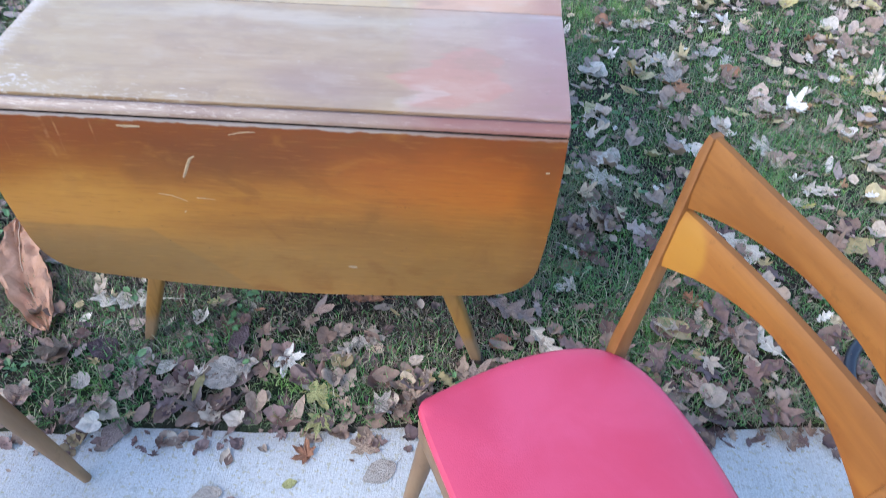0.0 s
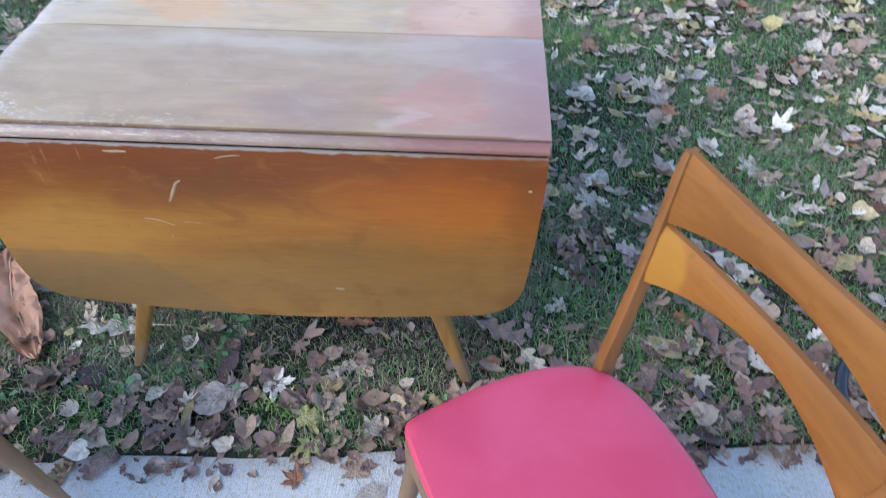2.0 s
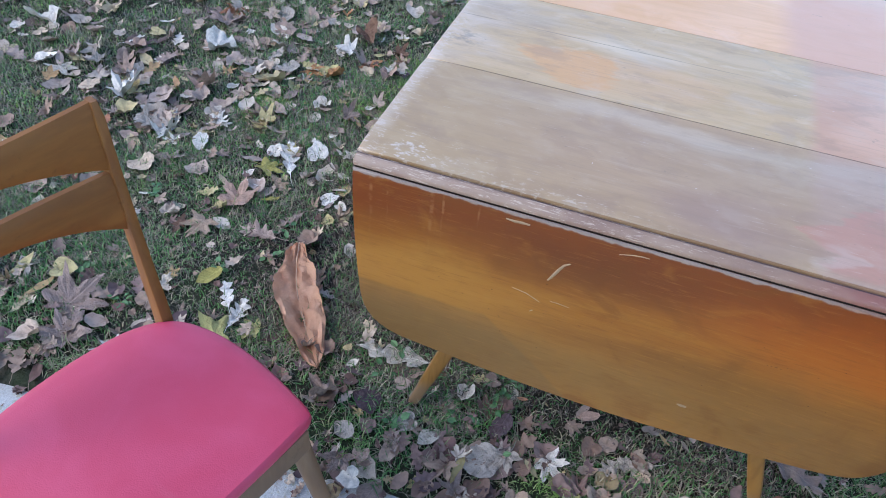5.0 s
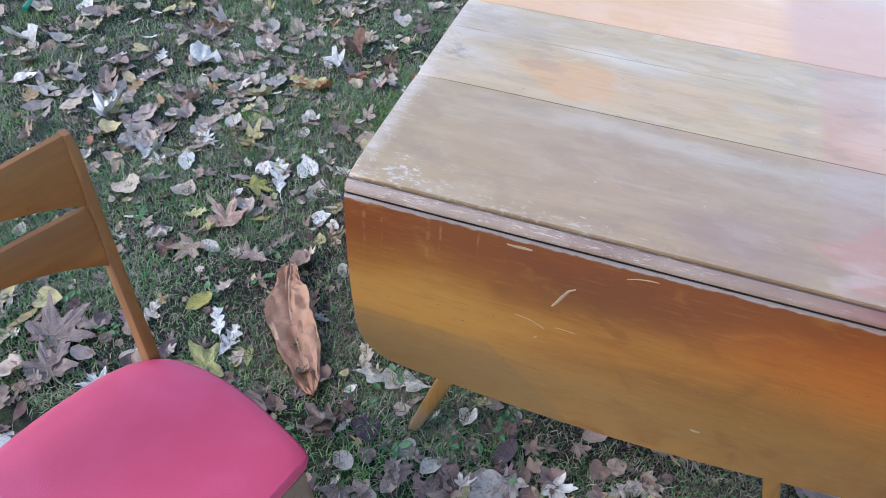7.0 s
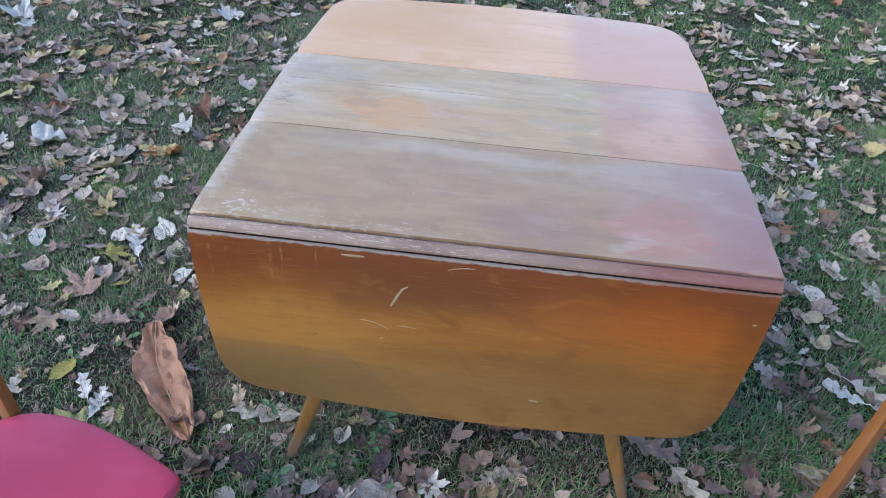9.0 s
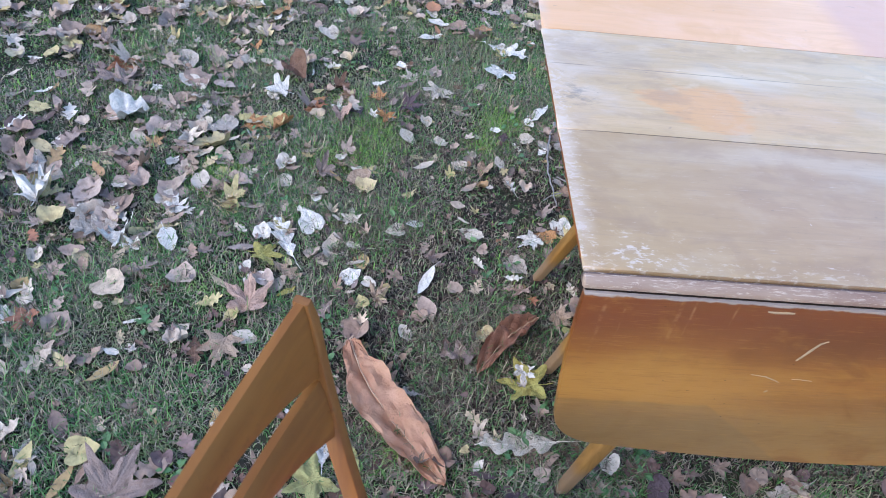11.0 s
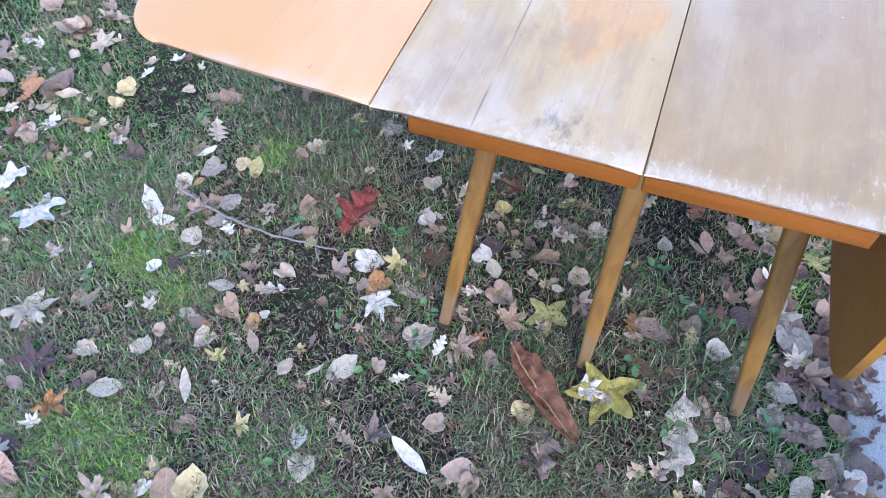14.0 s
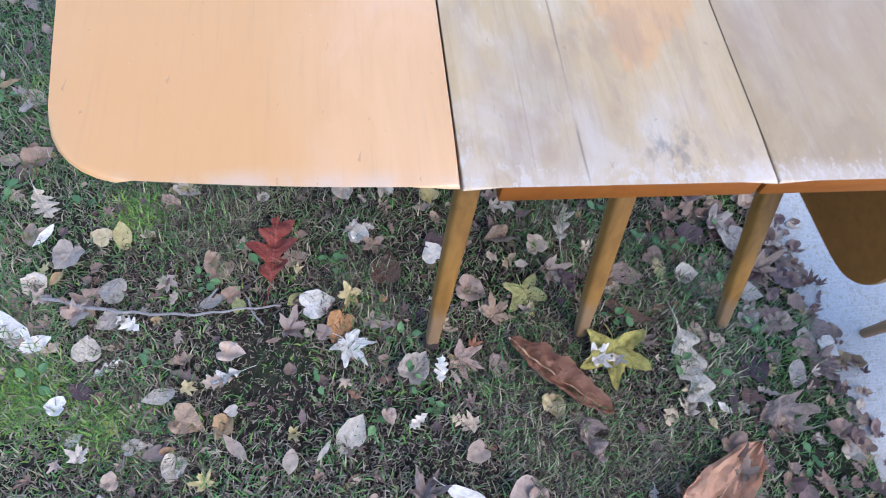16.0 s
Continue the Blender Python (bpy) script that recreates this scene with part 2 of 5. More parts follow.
    dash = m.noise(m.scaled(p, (22, 260, 10), (1, 4, 0)), 1.0, 5.0, 0.7, 0.2)
    if which in ("front", "middle"):
        c = m.mix(m.ramp(dash, 0.61, 0.69, 0, 0.36), c, (0.46, 0.38, 0.30))
        c = m.mix(m.ramp(dash, 0.38, 0.30, 0, 0.28), c, (0.17, 0.105, 0.060))
        smear = m.noise(m.scaled(p, (2.2, 34, 4), (8, 3, 0)), 1.0, 6.0, 0.68, 0.5)
        c = m.mix(m.ramp(smear, 0.58, 0.74, 0, 0.22), c, (0.50, 0.42, 0.32))
        mottle = m.noise(m.scaled(p, (7, 12, 4), (2, 6, 0)), 1.0, 6.0, 0.60, 0.2)
        c = m.mix(m.ramp(mottle, 0.52, 0.70, 0, 0.16 if which == "front" else 0.24), c, (0.47, 0.385, 0.29))
        c = m.mix(m.ramp(mottle, 0.48, 0.34, 0, 0.35), c, (0.25, 0.160, 0.090))
    c = m.mix(bare, c, (0.48, 0.40, 0.315))
    c = m.mix(crack, c, (0.10, 0.065, 0.04))
    mark = m.noise(m.scaled(p, (38, 70, 20), (5, 2, 0)), 1.0, 3.0, 0.6, 0.5)
    c = m.mix(m.ramp(mark, 0.70, 0.74, 0, 0.35), c, (0.16, 0.11, 0.075))
    c = m.mix(m.ramp(mark, 0.27, 0.24, 0, 0.45), c, (0.58, 0.52, 0.45))
    c = m.vmath("MULTIPLY", c, (1.30, 1.23, 1.18)).outputs[0]
    m.bump(m.math("ADD", m.math("MULTIPLY", streak, 0.4), m.math("MULTIPLY", m.math("ADD", bare, crack), -0.4)), 0.12, 0.003)
    return m.done(c, m.math("ADD", m.ramp(cloud2, 0.3, 0.7, 0.36, 0.50), m.math("MULTIPLY", bare, 0.25)))


def hanging_leaf_material():
    m = Mat("amber_varnished_leaf", 0.42, 0.0, 0.38)
    p = m.scaled(m.place(True), (1.0769, 1, 1.15), (0, 0, -0.105))
    streak = m.noise(m.scaled(p, (3.0, 5, 30)), 1.0, 8.0, 0.62, 1.0)
    fine = m.noise(m.scaled(p, (16, 40, 210)), 1.0, 5.0, 0.68, 0.3)
    cloud = m.noise(m.scaled(p, (5.0, 3, 8.0), (2, 0, 1)), 1.0, 6.0, 0.58, 1.1)
    cloud2 = m.noise(m.scaled(p, (8.0, 3, 15.0), (7, 0, 4)), 1.0, 5.0, 0.6, 0.6)
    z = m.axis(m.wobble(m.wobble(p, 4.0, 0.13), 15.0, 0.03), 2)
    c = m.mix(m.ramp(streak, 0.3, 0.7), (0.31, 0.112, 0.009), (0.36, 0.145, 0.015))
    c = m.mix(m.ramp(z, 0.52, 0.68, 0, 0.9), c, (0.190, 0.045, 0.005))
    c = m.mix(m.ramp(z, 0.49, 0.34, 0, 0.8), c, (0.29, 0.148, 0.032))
    c = m.mix(m.ramp(cloud, 0.52, 0.68, 0, 0.55), c, (0.20, 0.068, 0.008))
    c = m.mix(m.ramp(cloud2, 0.55, 0.70, 0, 0.40), c, (0.40, 0.175, 0.024))
    soft = m.wobble(m.wobble(p, 5, 0.12), 18, 0.03)
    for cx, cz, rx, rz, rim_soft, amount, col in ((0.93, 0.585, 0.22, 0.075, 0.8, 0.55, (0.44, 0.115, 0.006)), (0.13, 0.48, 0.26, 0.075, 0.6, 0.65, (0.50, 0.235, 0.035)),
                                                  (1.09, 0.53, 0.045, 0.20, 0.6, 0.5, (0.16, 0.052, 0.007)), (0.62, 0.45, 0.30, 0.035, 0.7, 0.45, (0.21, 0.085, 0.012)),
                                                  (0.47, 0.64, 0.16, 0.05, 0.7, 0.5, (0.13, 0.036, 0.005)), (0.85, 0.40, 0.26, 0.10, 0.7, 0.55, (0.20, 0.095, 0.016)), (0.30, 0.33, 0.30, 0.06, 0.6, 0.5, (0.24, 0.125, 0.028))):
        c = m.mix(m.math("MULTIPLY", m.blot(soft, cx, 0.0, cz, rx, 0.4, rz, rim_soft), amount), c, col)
    # the chair back's cast shadow, painted as a duller corner with a sharp slanting border
    slant = m.math("ADD", m.axis(m.wobble(p, 9.0, 0.02), 2), m.math("MULTIPLY", m.math("MAXIMUM", m.math("SUBTRACT", m.axis(p, 0), 0.29), 0.0), 0.9))
    c = m.mix(m.ramp(slant, 0.430, 0.419, 0, 0.45), c, (0.205, 0.120, 0.040))
    c = m.mix(m.ramp(fine, 0.50, 0.72, 0, 0.40), c, (0.19, 0.066, 0.008))
    c = m.mix(m.ramp(fine, 0.45, 0.30, 0, 0.25), c, (0.46, 0.215, 0.040))
    pore = m.noise(m.scaled(p, (90, 90, 160)), 1.0, 2.0, 0.5)
    c = m.mix(m.ramp(pore, 0.75, 0.79, 0, 0.7), c, (0.045, 0.018, 0.006))
    # pale drip lines and the chipped upper edge
    drip = None
    broken = m.ramp(m.noise(m.scaled(p, (30, 5, 45)), 1.0, 4.0), 0.38, 0.62)
    for dx, w, z0 in ((0.038, 0.0030, 0.59), (0.072, 0.0018, 0.64), (0.160, 0.0032, 0.60), (0.182, 0.0018, 0.63), (0.25, 0.0018, 0.67)):
        d = m.math("MULTIPLY", m.blot(m.wobble(p, 16, 0.012), dx, 0.0, 0.70, w, 0.4, 0.70 - z0, 0.7), m.math("MULTIPLY", broken, 0.30))
        drip = d if drip is None else m.math("MAXIMUM", drip, d)
    c = m.mix(drip, c, (0.52, 0.28, 0.11))
    ragged = m.axis(m.wobble(m.wobble(p, 30, 0.014), 90, 0.006), 2)
    edge = m.math("MULTIPLY", m.ramp(ragged, 0.7110, 0.7155), m.ramp(m.axis(p, 0), 1.1, 0.7, 0.25, 0.85))
    c = m.mix(edge, c, (0.43, 0.36, 0.30))
    c = m.vmath("MULTIPLY", c, (0.80, 0.78, 0.74)).outputs[0]
    m.bump(m.math("ADD", streak, m.math("ADD", fine, m.math("MULTIPLY", drip, 2.0))), 0.10, 0.002)
    return m.done(c, m.ramp(cloud, 0.3, 0.7, 0.36, 0.50))


def concrete_material():
    m = Mat("pale_concrete", 0.85)
    p = m.place(True)
    grit = m.noise(p, 260.0, 3.0, 0.7)
    spots = m.noise(p, 60.0, 3.0, 0.6)
    stain = m.noise(p, 2.2, 5.0, 0.6, 0.8)
    brush = m.noise(m.scaled(m.wobble(p, 3, 0.03), (230, 7, 60)), 1.0, 4.0, 0.65)
    blotch = m.noise(p, 7.0, 5.0, 0.65, 0.6)
    c = m.mix(m.ramp(grit, 0.3, 0.7), (0.42, 0.405, 0.372), (0.61, 0.588, 0.545))
    c = m.mix(m.ramp(spots, 0.55, 0.70, 0, 0.55), c, (0.33, 0.30, 0.235))
    c = m.mix(m.ramp(m.noise(p, 95.0, 2.0, 0.5), 0.575, 0.64, 0, 0.65), c, (0.40, 0.345, 0.20))
    c = m.mix(m.ramp(stain, 0.52, 0.75, 0, 0.45), c, (0.36, 0.34, 0.30))
    c = m.mix(m.ramp(blotch, 0.50, 0.72, 0, 0.45), c, (0.42, 0.395, 0.35))
    c = m.mix(m.ramp(brush, 0.50, 0.72, 0, 0.40), c, (0.66, 0.64, 0.60))
    c = m.mix(m.math("MULTIPLY", m.blot(m.wobble(p, 8, 0.02), 0.31, -0.46, -0.03, 0.012, 0.10, 0.2, 0.6), 0.45), c, (0.85, 0.85, 0.86))
    rim = m.math("ADD", m.axis(m.wobble(p, 7, 0.14), 1), m.math("MULTIPLY", m.axis(p, 0), -0.075))
    c = m.mix(m.ramp(rim, -0.25, -0.19, 0, 0.35), c, (0.30, 0.25, 0.19))
    m.bump(m.math("ADD", grit, m.math("MULTIPLY", brush, 1.2)), 0.55, 0.003)
    return m.done(c)


def soil_material():
    m = Mat("dark_lawn_soil", 0.95, spec=0.2)
    p = m.place(True)
    a = m.noise(p, 45.0, 6.0, 0.65)
    b = m.noise(p, 3.0, 4.0, 0.6)
    d = m.noise(p, 0.35, 3.0)
    c = m.mix(m.ramp(a, 0.3, 0.7), (0.010, 0.008, 0.006), (0.055, 0.042, 0.032))
    c = m.mix(m.ramp(b, 0.45, 0.65, 0, 0.5), c, (0.045, 0.068, 0.026))
    c = m.mix(m.ramp(d, 0.4, 0.7, 0, 0.4), c, (0.06, 0.08, 0.035))
    m.bump(a, 0.8, 0.02)
    return m.done(c)


def island_material(name, stops, rough=0.6, spec=0.3, vary=0.35, through=0.0):
    """Colour by the piece: each loose piece takes its own stop of the ramp."""
    m = Mat(name, rough, spec=spec)
    r = m.n("ShaderNodeNewGeometry").outputs["Random Per Island"]
    node = m.n("ShaderNodeValToRGB", Fac=r)
    el = node.color_ramp.elements
    node.color_ramp.interpolation = "LINEAR"
    while len(el) < len(stops):
        el.new(0.5)
    for e, (pos, col) in zip(el, stops):
        e.position, e.color = pos, (*col, 1)
    p = m.place(True)
    mott = m.noise(p, 70.0, 4.0, 0.65)
    c = m.mix(m.ramp(mott, 0.35, 0.7, 0, vary), node.outputs[0], (0.06, 0.045, 0.03))
    m.b.inputs["Subsurface Weight"].default_value = 0.0
    return m.done(c)


def grass_material():
    """Blades: dull green, straw and grey-brown, with fresher yellow-green patches."""
    m = Mat("lawn_blades", 0.55, spec=0.3)
    r = m.n("ShaderNodeNewGeometry").outputs["Random Per Island"]
    node = m.n("ShaderNodeValToRGB", Fac=r)
    stops = [(0.0, (0.040, 0.105, 0.034)), (0.24, (0.095, 0.195, 0.058)), (0.42, (0.150, 0.250, 0.084)), (0.54, (0.075, 0.135, 0.055)), (0.62, (0.21, 0.175, 0.125)), (0.78, (0.38, 0.31, 0.235)), (0.89, (0.16, 0.122, 0.096)), (1.0, (0.075, 0.058, 0.048))]
    el = node.color_ramp.elements
    while len(el) < len(stops):
        el.new(0.5)
    for e, (pos, col) in zip(el, stops):
        e.position, e.color = pos, (*col, 1)
    p = m.place(True)
    fresh = m.ramp(m.noise(p, 3.2, 3.0, 0.6), 0.58, 0.70, 0, 0.5)
    c = m.mix(fresh, node.outputs[0], (0.24, 0.38, 0.07))
    dull = m.ramp(m.noise(m.scaled(p, (1, 1, 1), (9, 4, 0)), 2.1, 3.0, 0.6), 0.50, 0.66, 0, 0.5)
    c = m.mix(dull, c, (0.24, 0.195, 0.145))
    c = m.vmath("MULTIPLY", c, (1.14, 1.21, 1.0)).outputs[0]
    return m.done(c)


LEAF_COLOURS = {
    "white": (0.80, 0.72, 0.61), "cream": (0.62, 0.515, 0.39), "tan": (0.42, 0.29, 0.19), "pink": (0.50, 0.325, 0.235), "mauve": (0.33, 0.235, 0.185),
    "grey": (0.44, 0.365, 0.29), "brown": (0.20, 0.108, 0.064), "purple": (0.11, 0.070, 0.072), "rust": (0.34, 0.15, 0.075), "orange": (0.50, 0.25, 0.10),
    "red": (0.26, 0.060, 0.042), "yellow": (0.44, 0.37, 0.095), "olive": (0.44, 0.40, 0.15)}


def leaf_material(name, col):
    """Dry leaf: mottled, a paler midrib and faint side veins; the leaf lies along x, about one unit long."""
    m = Mat(name + "_dry_leaf", 0.7, spec=0.25)
    p = m.place()
    rnd = m.n("ShaderNodeObjectInfo").outputs["Random"]
    y = m.math("ABSOLUTE", m.axis(p, 1))
    a = m.noise(m.vmath("ADD", p, rnd).outputs[0], 7.0, 5.0, 0.65, 0.5)
    fine = m.noise(p, 40.0, 3.0, 0.7)
    c = m.mix(m.ramp(a, 0.40, 0.72, 0, 0.75), col, tuple(x * 0.45 for x in col))
    c = m.mix(m.ramp(fine, 0.45, 0.75, 0, 0.5), c, tuple(x * 0.62 for x in col))
    c = m.mix(m.ramp(rnd, 0.0, 1.0, 0.0, 0.45), c, tuple(min(1, x * 0.75 + 0.02) for x in col))
    side = m.math("SINE", m.math("ADD", m.math("MULTIPLY", y, 42.0), m.math("MULTIPLY", m.axis(p, 0), -46.0)))
    pale = tuple(min(0.8, x * 1.35 + 0.03) for x in col)
    c = m.mix(m.ramp(side, 0.93, 0.99, 0, 0.09), c, pale)
    c = m.mix(m.ramp(y, 0.014, 0.005, 0, 0.4), c, pale)
    scar = m.noise(m.vmath("ADD", p, rnd).outputs[0], 3.2, 4.0, 0.6, 0.8)
    c = m.mix(m.ramp(scar, 0.55, 0.68, 0, 0.45), c, tuple(x * k for x, k in zip(col, (0.55, 0.46, 0.40))))
    m.bump(m.math("ADD", fine, m.math("MULTIPLY", side, 0.1)), 0.4, 0.03)
    return m.done(c)


def vinyl_material():
    m = Mat("faded_raspberry_vinyl", 0.48, spec=0.45)
    p = m.place()
    pore = m.noise(p, 420.0, 2.0, 0.5)
    fade = m.noise(p, 6.0, 4.0, 0.55, 0.4)
    scuff = m.noise(m.scaled(p, (14, 70, 30)), 1.0, 5.0, 0.7)
    c = m.mix(m.ramp(fade, 0.35, 0.7), (0.52, 0.050, 0.094), (0.58, 0.072, 0.132))
    c = m.mix(m.ramp(scuff, 0.66, 0.76, 0, 0.25), c, (0.50, 0.16, 0.20))
    c = m.mix(m.math("MULTIPLY", m.blot(m.wobble(p, 20, 0.02), 0.02, 0.16, 0.42, 0.008, 0.06, 0.1, 0.6), 0.05), c, (0.6, 0.4, 0.42))
    m.bump(pore, 0.22, 0.0015)
    return m.done(c, m.ramp(fade, 0.3, 0.7, 0.42, 0.54))


def stripe_material():
    """Woven upholstery with long stripes across x."""
    m = Mat("striped_woven_cloth", 0.9, spec=0.2)
    p = m.place()
    x = m.axis(m.wobble(p, 9.0, 0.004), 0)
    node = m.n("ShaderNodeValToRGB", Fac=m.math("FRACT", m.math("MULTIPLY", m.math("ADD", x, 0.012), 3.333)))
    node.color_ramp.interpolation = "CONSTANT"
    grey, pin, beige, teal = (0.21, 0.205, 0.215), (0.085, 0.045, 0.075), (0.33, 0.28, 0.27), (0.065, 0.115, 0.150)
    widths = [(0.0, grey), (0.024, (0.41, 0.40, 0.26)), (0.044, grey), (0.062, pin), (0.0655, beige), (0.069, pin), (0.0725, grey), (0.078, beige), (0.090, pin), (0.0935, beige), (0.097, pin), (0.100, teal),
              (0.170, pin), (0.174, beige), (0.178, pin), (0.182, grey), (0.225, (0.40, 0.38, 0.22)), (0.243, grey)]
    stops = [(v / 0.30, col) for v, col in widths]
    el = node.color_ramp.elements
    while len(el) < len(stops):
        el.new(0.5)
    for e, (pos, col) in zip(el, stops):
        e.position, e.color = pos, (*col, 1)
    weave = m.math("MULTIPLY", m.math("SINE", m.math("MULTIPLY", m.axis(p, 0), 2600.0)), m.math("SINE", m.math("MULTIPLY", m.axis(p, 1), 2100.0)))
    c = m.mix(m.ramp(weave, -0.6, 0.6, 0.0, 0.30), node.outputs[0], (0.46, 0.44, 0.43))
    m.bump(weave, 0.5, 0.002)
    return m.done(c)


def plain_material(name, col, rough=0.5, spec=0.5, grain=60.0, depth=0.7):
    m = Mat(name, rough, spec=spec)
    p = m.place()
    a = m.noise(p, grain, 4.0, 0.6)
    b = m.noise(p, grain * 0.12, 3.0)
    c = m.mix(m.ramp(a, 0.4, 0.75, 0, 0.6), col, tuple(x * depth for x in col))
    c = m.mix(m.ramp(b, 0.5, 0.75, 0, 0.5), c, tuple(x * depth for x in col))
    m.bump(a, 0.1, 0.002)
    return m.done(c)


def pipe_material():
    """White plastic with grey scuffs and thin dirt lines."""
    m = Mat("white_plastic_pipe", 0.33)
    p = m.place()
    a = m.noise(p, 22.0, 4.0, 0.6)
    b = m.noise(m.scaled(p, (30, 30, 70)), 1.0, 6.0, 0.75, 1.2)
    c = m.mix(m.ramp(a, 0.45, 0.75, 0, 0.5), (0.88, 0.885, 0.89), (0.76, 0.765, 0.76))
    c = m.mix(m.ramp(b, 0.655, 0.69, 0, 0.75), c, (0.20, 0.21, 0.18))
    line = m.n("ShaderNodeTexVoronoi", Vector=m.wobble(p, 30.0, 0.03), Scale=16.0)
    line.feature = "DISTANCE_TO_EDGE"
    some = m.ramp(m.noise(p, 19.0, 2.0), 0.56, 0.62)
    c = m.mix(m.math("MULTIPLY", m.ramp(line.outputs["Distance"], 0.018, 0.007), some), c, (0.11, 0.12, 0.10))
    return m.done(c)


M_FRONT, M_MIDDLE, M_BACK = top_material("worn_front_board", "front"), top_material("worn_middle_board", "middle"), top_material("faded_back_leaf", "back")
M_HANG, M_BEAD = hanging_leaf_material(), top_material("worn_bead", "bead")
M_LEG = wood("honey_maple_leg", (0.275, 0.135, 0.028), (0.175, 0.080, 0.015), 0.5, 0.08, (40, 40, 3), grey_below=0.12)
M_RAIL = wood("orange_maple_rail", (0.30, 0.098, 0.013), (0.20, 0.060, 0.008), 0.55, 0.0, (30, 3, 30), spec=0.2)
M_CHAIR = wood("amber_maple_chair", (0.305, 0.118, 0.018), (0.215, 0.076, 0.011), 0.50, 0.05, (5, 30, 30), spec=0.3, patch=(1.20, -0.185, 0.66))
M_POST = wood("amber_maple_post", (0.305, 0.122, 0.021), (0.205, 0.074, 0.013), 0.50, 0.05, (30, 30, 4), grey_below=0.50)
M_CHAIR_LEG = wood("dull_maple_leg", (0.30, 0.185, 0.095), (0.21, 0.120, 0.060), 0.55, 0.05, (30, 30, 4))
M_VINYL, M_STRIPE, M_CONCRETE, M_SOIL = vinyl_material(), stripe_material(), concrete_material(), soil_material()
M_LEAF = {k: leaf_material(k, v) for k, v in LEAF_COLOURS.items()}
M_LITTER = island_material("mixed_leaf_litter", [(0.0, (0.84, 0.75, 0.62)), (0.10, (0.62, 0.51, 0.39)), (0.28, (0.44, 0.325, 0.235)), (0.44, (0.31, 0.20, 0.14)),
                                                (0.57, (0.48, 0.36, 0.285)), (0.67, (0.13, 0.085, 0.072)), (0.76, (0.64, 0.47, 0.35)), (0.94, (0.50, 0.41, 0.17)), (1.0, (0.38, 0.16, 0.09))], 0.75)
M_DRIFT = island_material("damp_leaf_drift", [(0.0, (0.55, 0.43, 0.31)), (0.10, (0.36, 0.25, 0.175)), (0.28, (0.25, 0.155, 0.108)), (0.42, (0.15, 0.080, 0.060)),
                                              (0.56, (0.27, 0.175, 0.145)), (0.70, (0.090, 0.055, 0.058)), (0.84, (0.42, 0.29, 0.195)), (0.93, (0.20, 0.10, 0.085)), (1.0, (0.48, 0.38, 0.15))], 0.7)
M_GRASS = grass_material()
M_FRESH = island_material("fresh_grass_blades", [(0.0, (0.10, 0.22, 0.04)), (0.4, (0.20, 0.36, 0.06)), (0.75, (0.30, 0.46, 0.08)), (1.0, (0.34, 0.36, 0.14))], 0.5, 0.35, 0.15)
M_STRAW = island_material("dead_grass_straw", [(0.0, (0.40, 0.325, 0.245)), (0.3, (0.22, 0.168, 0.128)), (0.55, (0.065, 0.050, 0.040)), (0.8, (0.44, 0.37, 0.285)), (1.0, (0.22, 0.172, 0.132))], 0.7, 0.2, 0.2)
# dead brown thatch, its colour darkened further to carry the table's shade
M_SHADED_THATCH = island_material("shaded_brown_thatch", [(0.0, (0.16, 0.115, 0.084)), (0.3, (0.085, 0.060, 0.045)), (0.55, (0.035, 0.026, 0.021)), (0.8, (0.31, 0.24, 0.175)), (1.0, (0.11, 0.080, 0.060))], 0.75, 0.2, 0.2)
M_WEED = island_material("weed_leaves", [(0.0, (0.07, 0.15, 0.05)), (0.5, (0.10, 0.20, 0.065)), (1.0, (0.15, 0.25, 0.09))], 0.5, 0.4, 0.15)
M_PVC = pipe_material()
M_HOSE = plain_material("black_rubber", (0.022, 0.024, 0.032), 0.45, 0.5)
M_GREEN = plain_material("green_vinyl_hose", (0.03, 0.20, 0.09), 0.4, 0.5)
M_TWIG = plain_material("grey_twig_bark", (0.27, 0.24, 0.22), 0.85, 0.2, 90.0, 0.5)
M_FOOT = plain_material("dark_chair_glide", (0.06, 0.04, 0.03), 0.6)
M_DARK = plain_material("bare_inner_wood", (0.24, 0.10, 0.022), 0.6, 0.3)
M_CHIP = plain_material("bare_scratched_wood", (0.34, 0.225, 0.12), 0.7, 0.3)

# near-black colour that stands in for the shade in the hinge gap
M_SHADE = plain_material("hinge_gap_shade", (0.022, 0.015, 0.011), 0.9, 0.1)
M_TIE = plain_material("grey_tie_cloth", (0.24, 0.22, 0.24), 0.9, 0.2, 120.0, 0.6)
M_RIB = plain_material("pale_leaf_rib", (0.62, 0.42, 0.27), 0.6, 0.3)


# ---- building helpers ----
def obj(name, bm, material, smooth=True):
    me = bpy.data.meshes.new(name)
    bmesh.ops.recalc_face_normals(bm, faces=bm.faces)
    bm.to_mesh(me)
    bm.free()
    for f in me.polygons:
        f.use_smooth = smooth and len(f.vertices) <= 4
    if smooth:
        me.set_sharp_from_angle(angle=radians(38))
    me.materials.append(material)
    return new(name, me)


def part(name, bm, material, parent, label="", smooth=True):
    """One mesh object under a thing or a part, built in the thing's own space."""
    ob = obj(name, bm, material, smooth)
    ob.parent = parent
    return tagged(ob, label)


def thing(name, m, label, category, group=""):
    ob = new(name)
    ob.empty_display_size = 0.1
    ob.matrix_basis = m
    return tagged(ob, label, category, group)


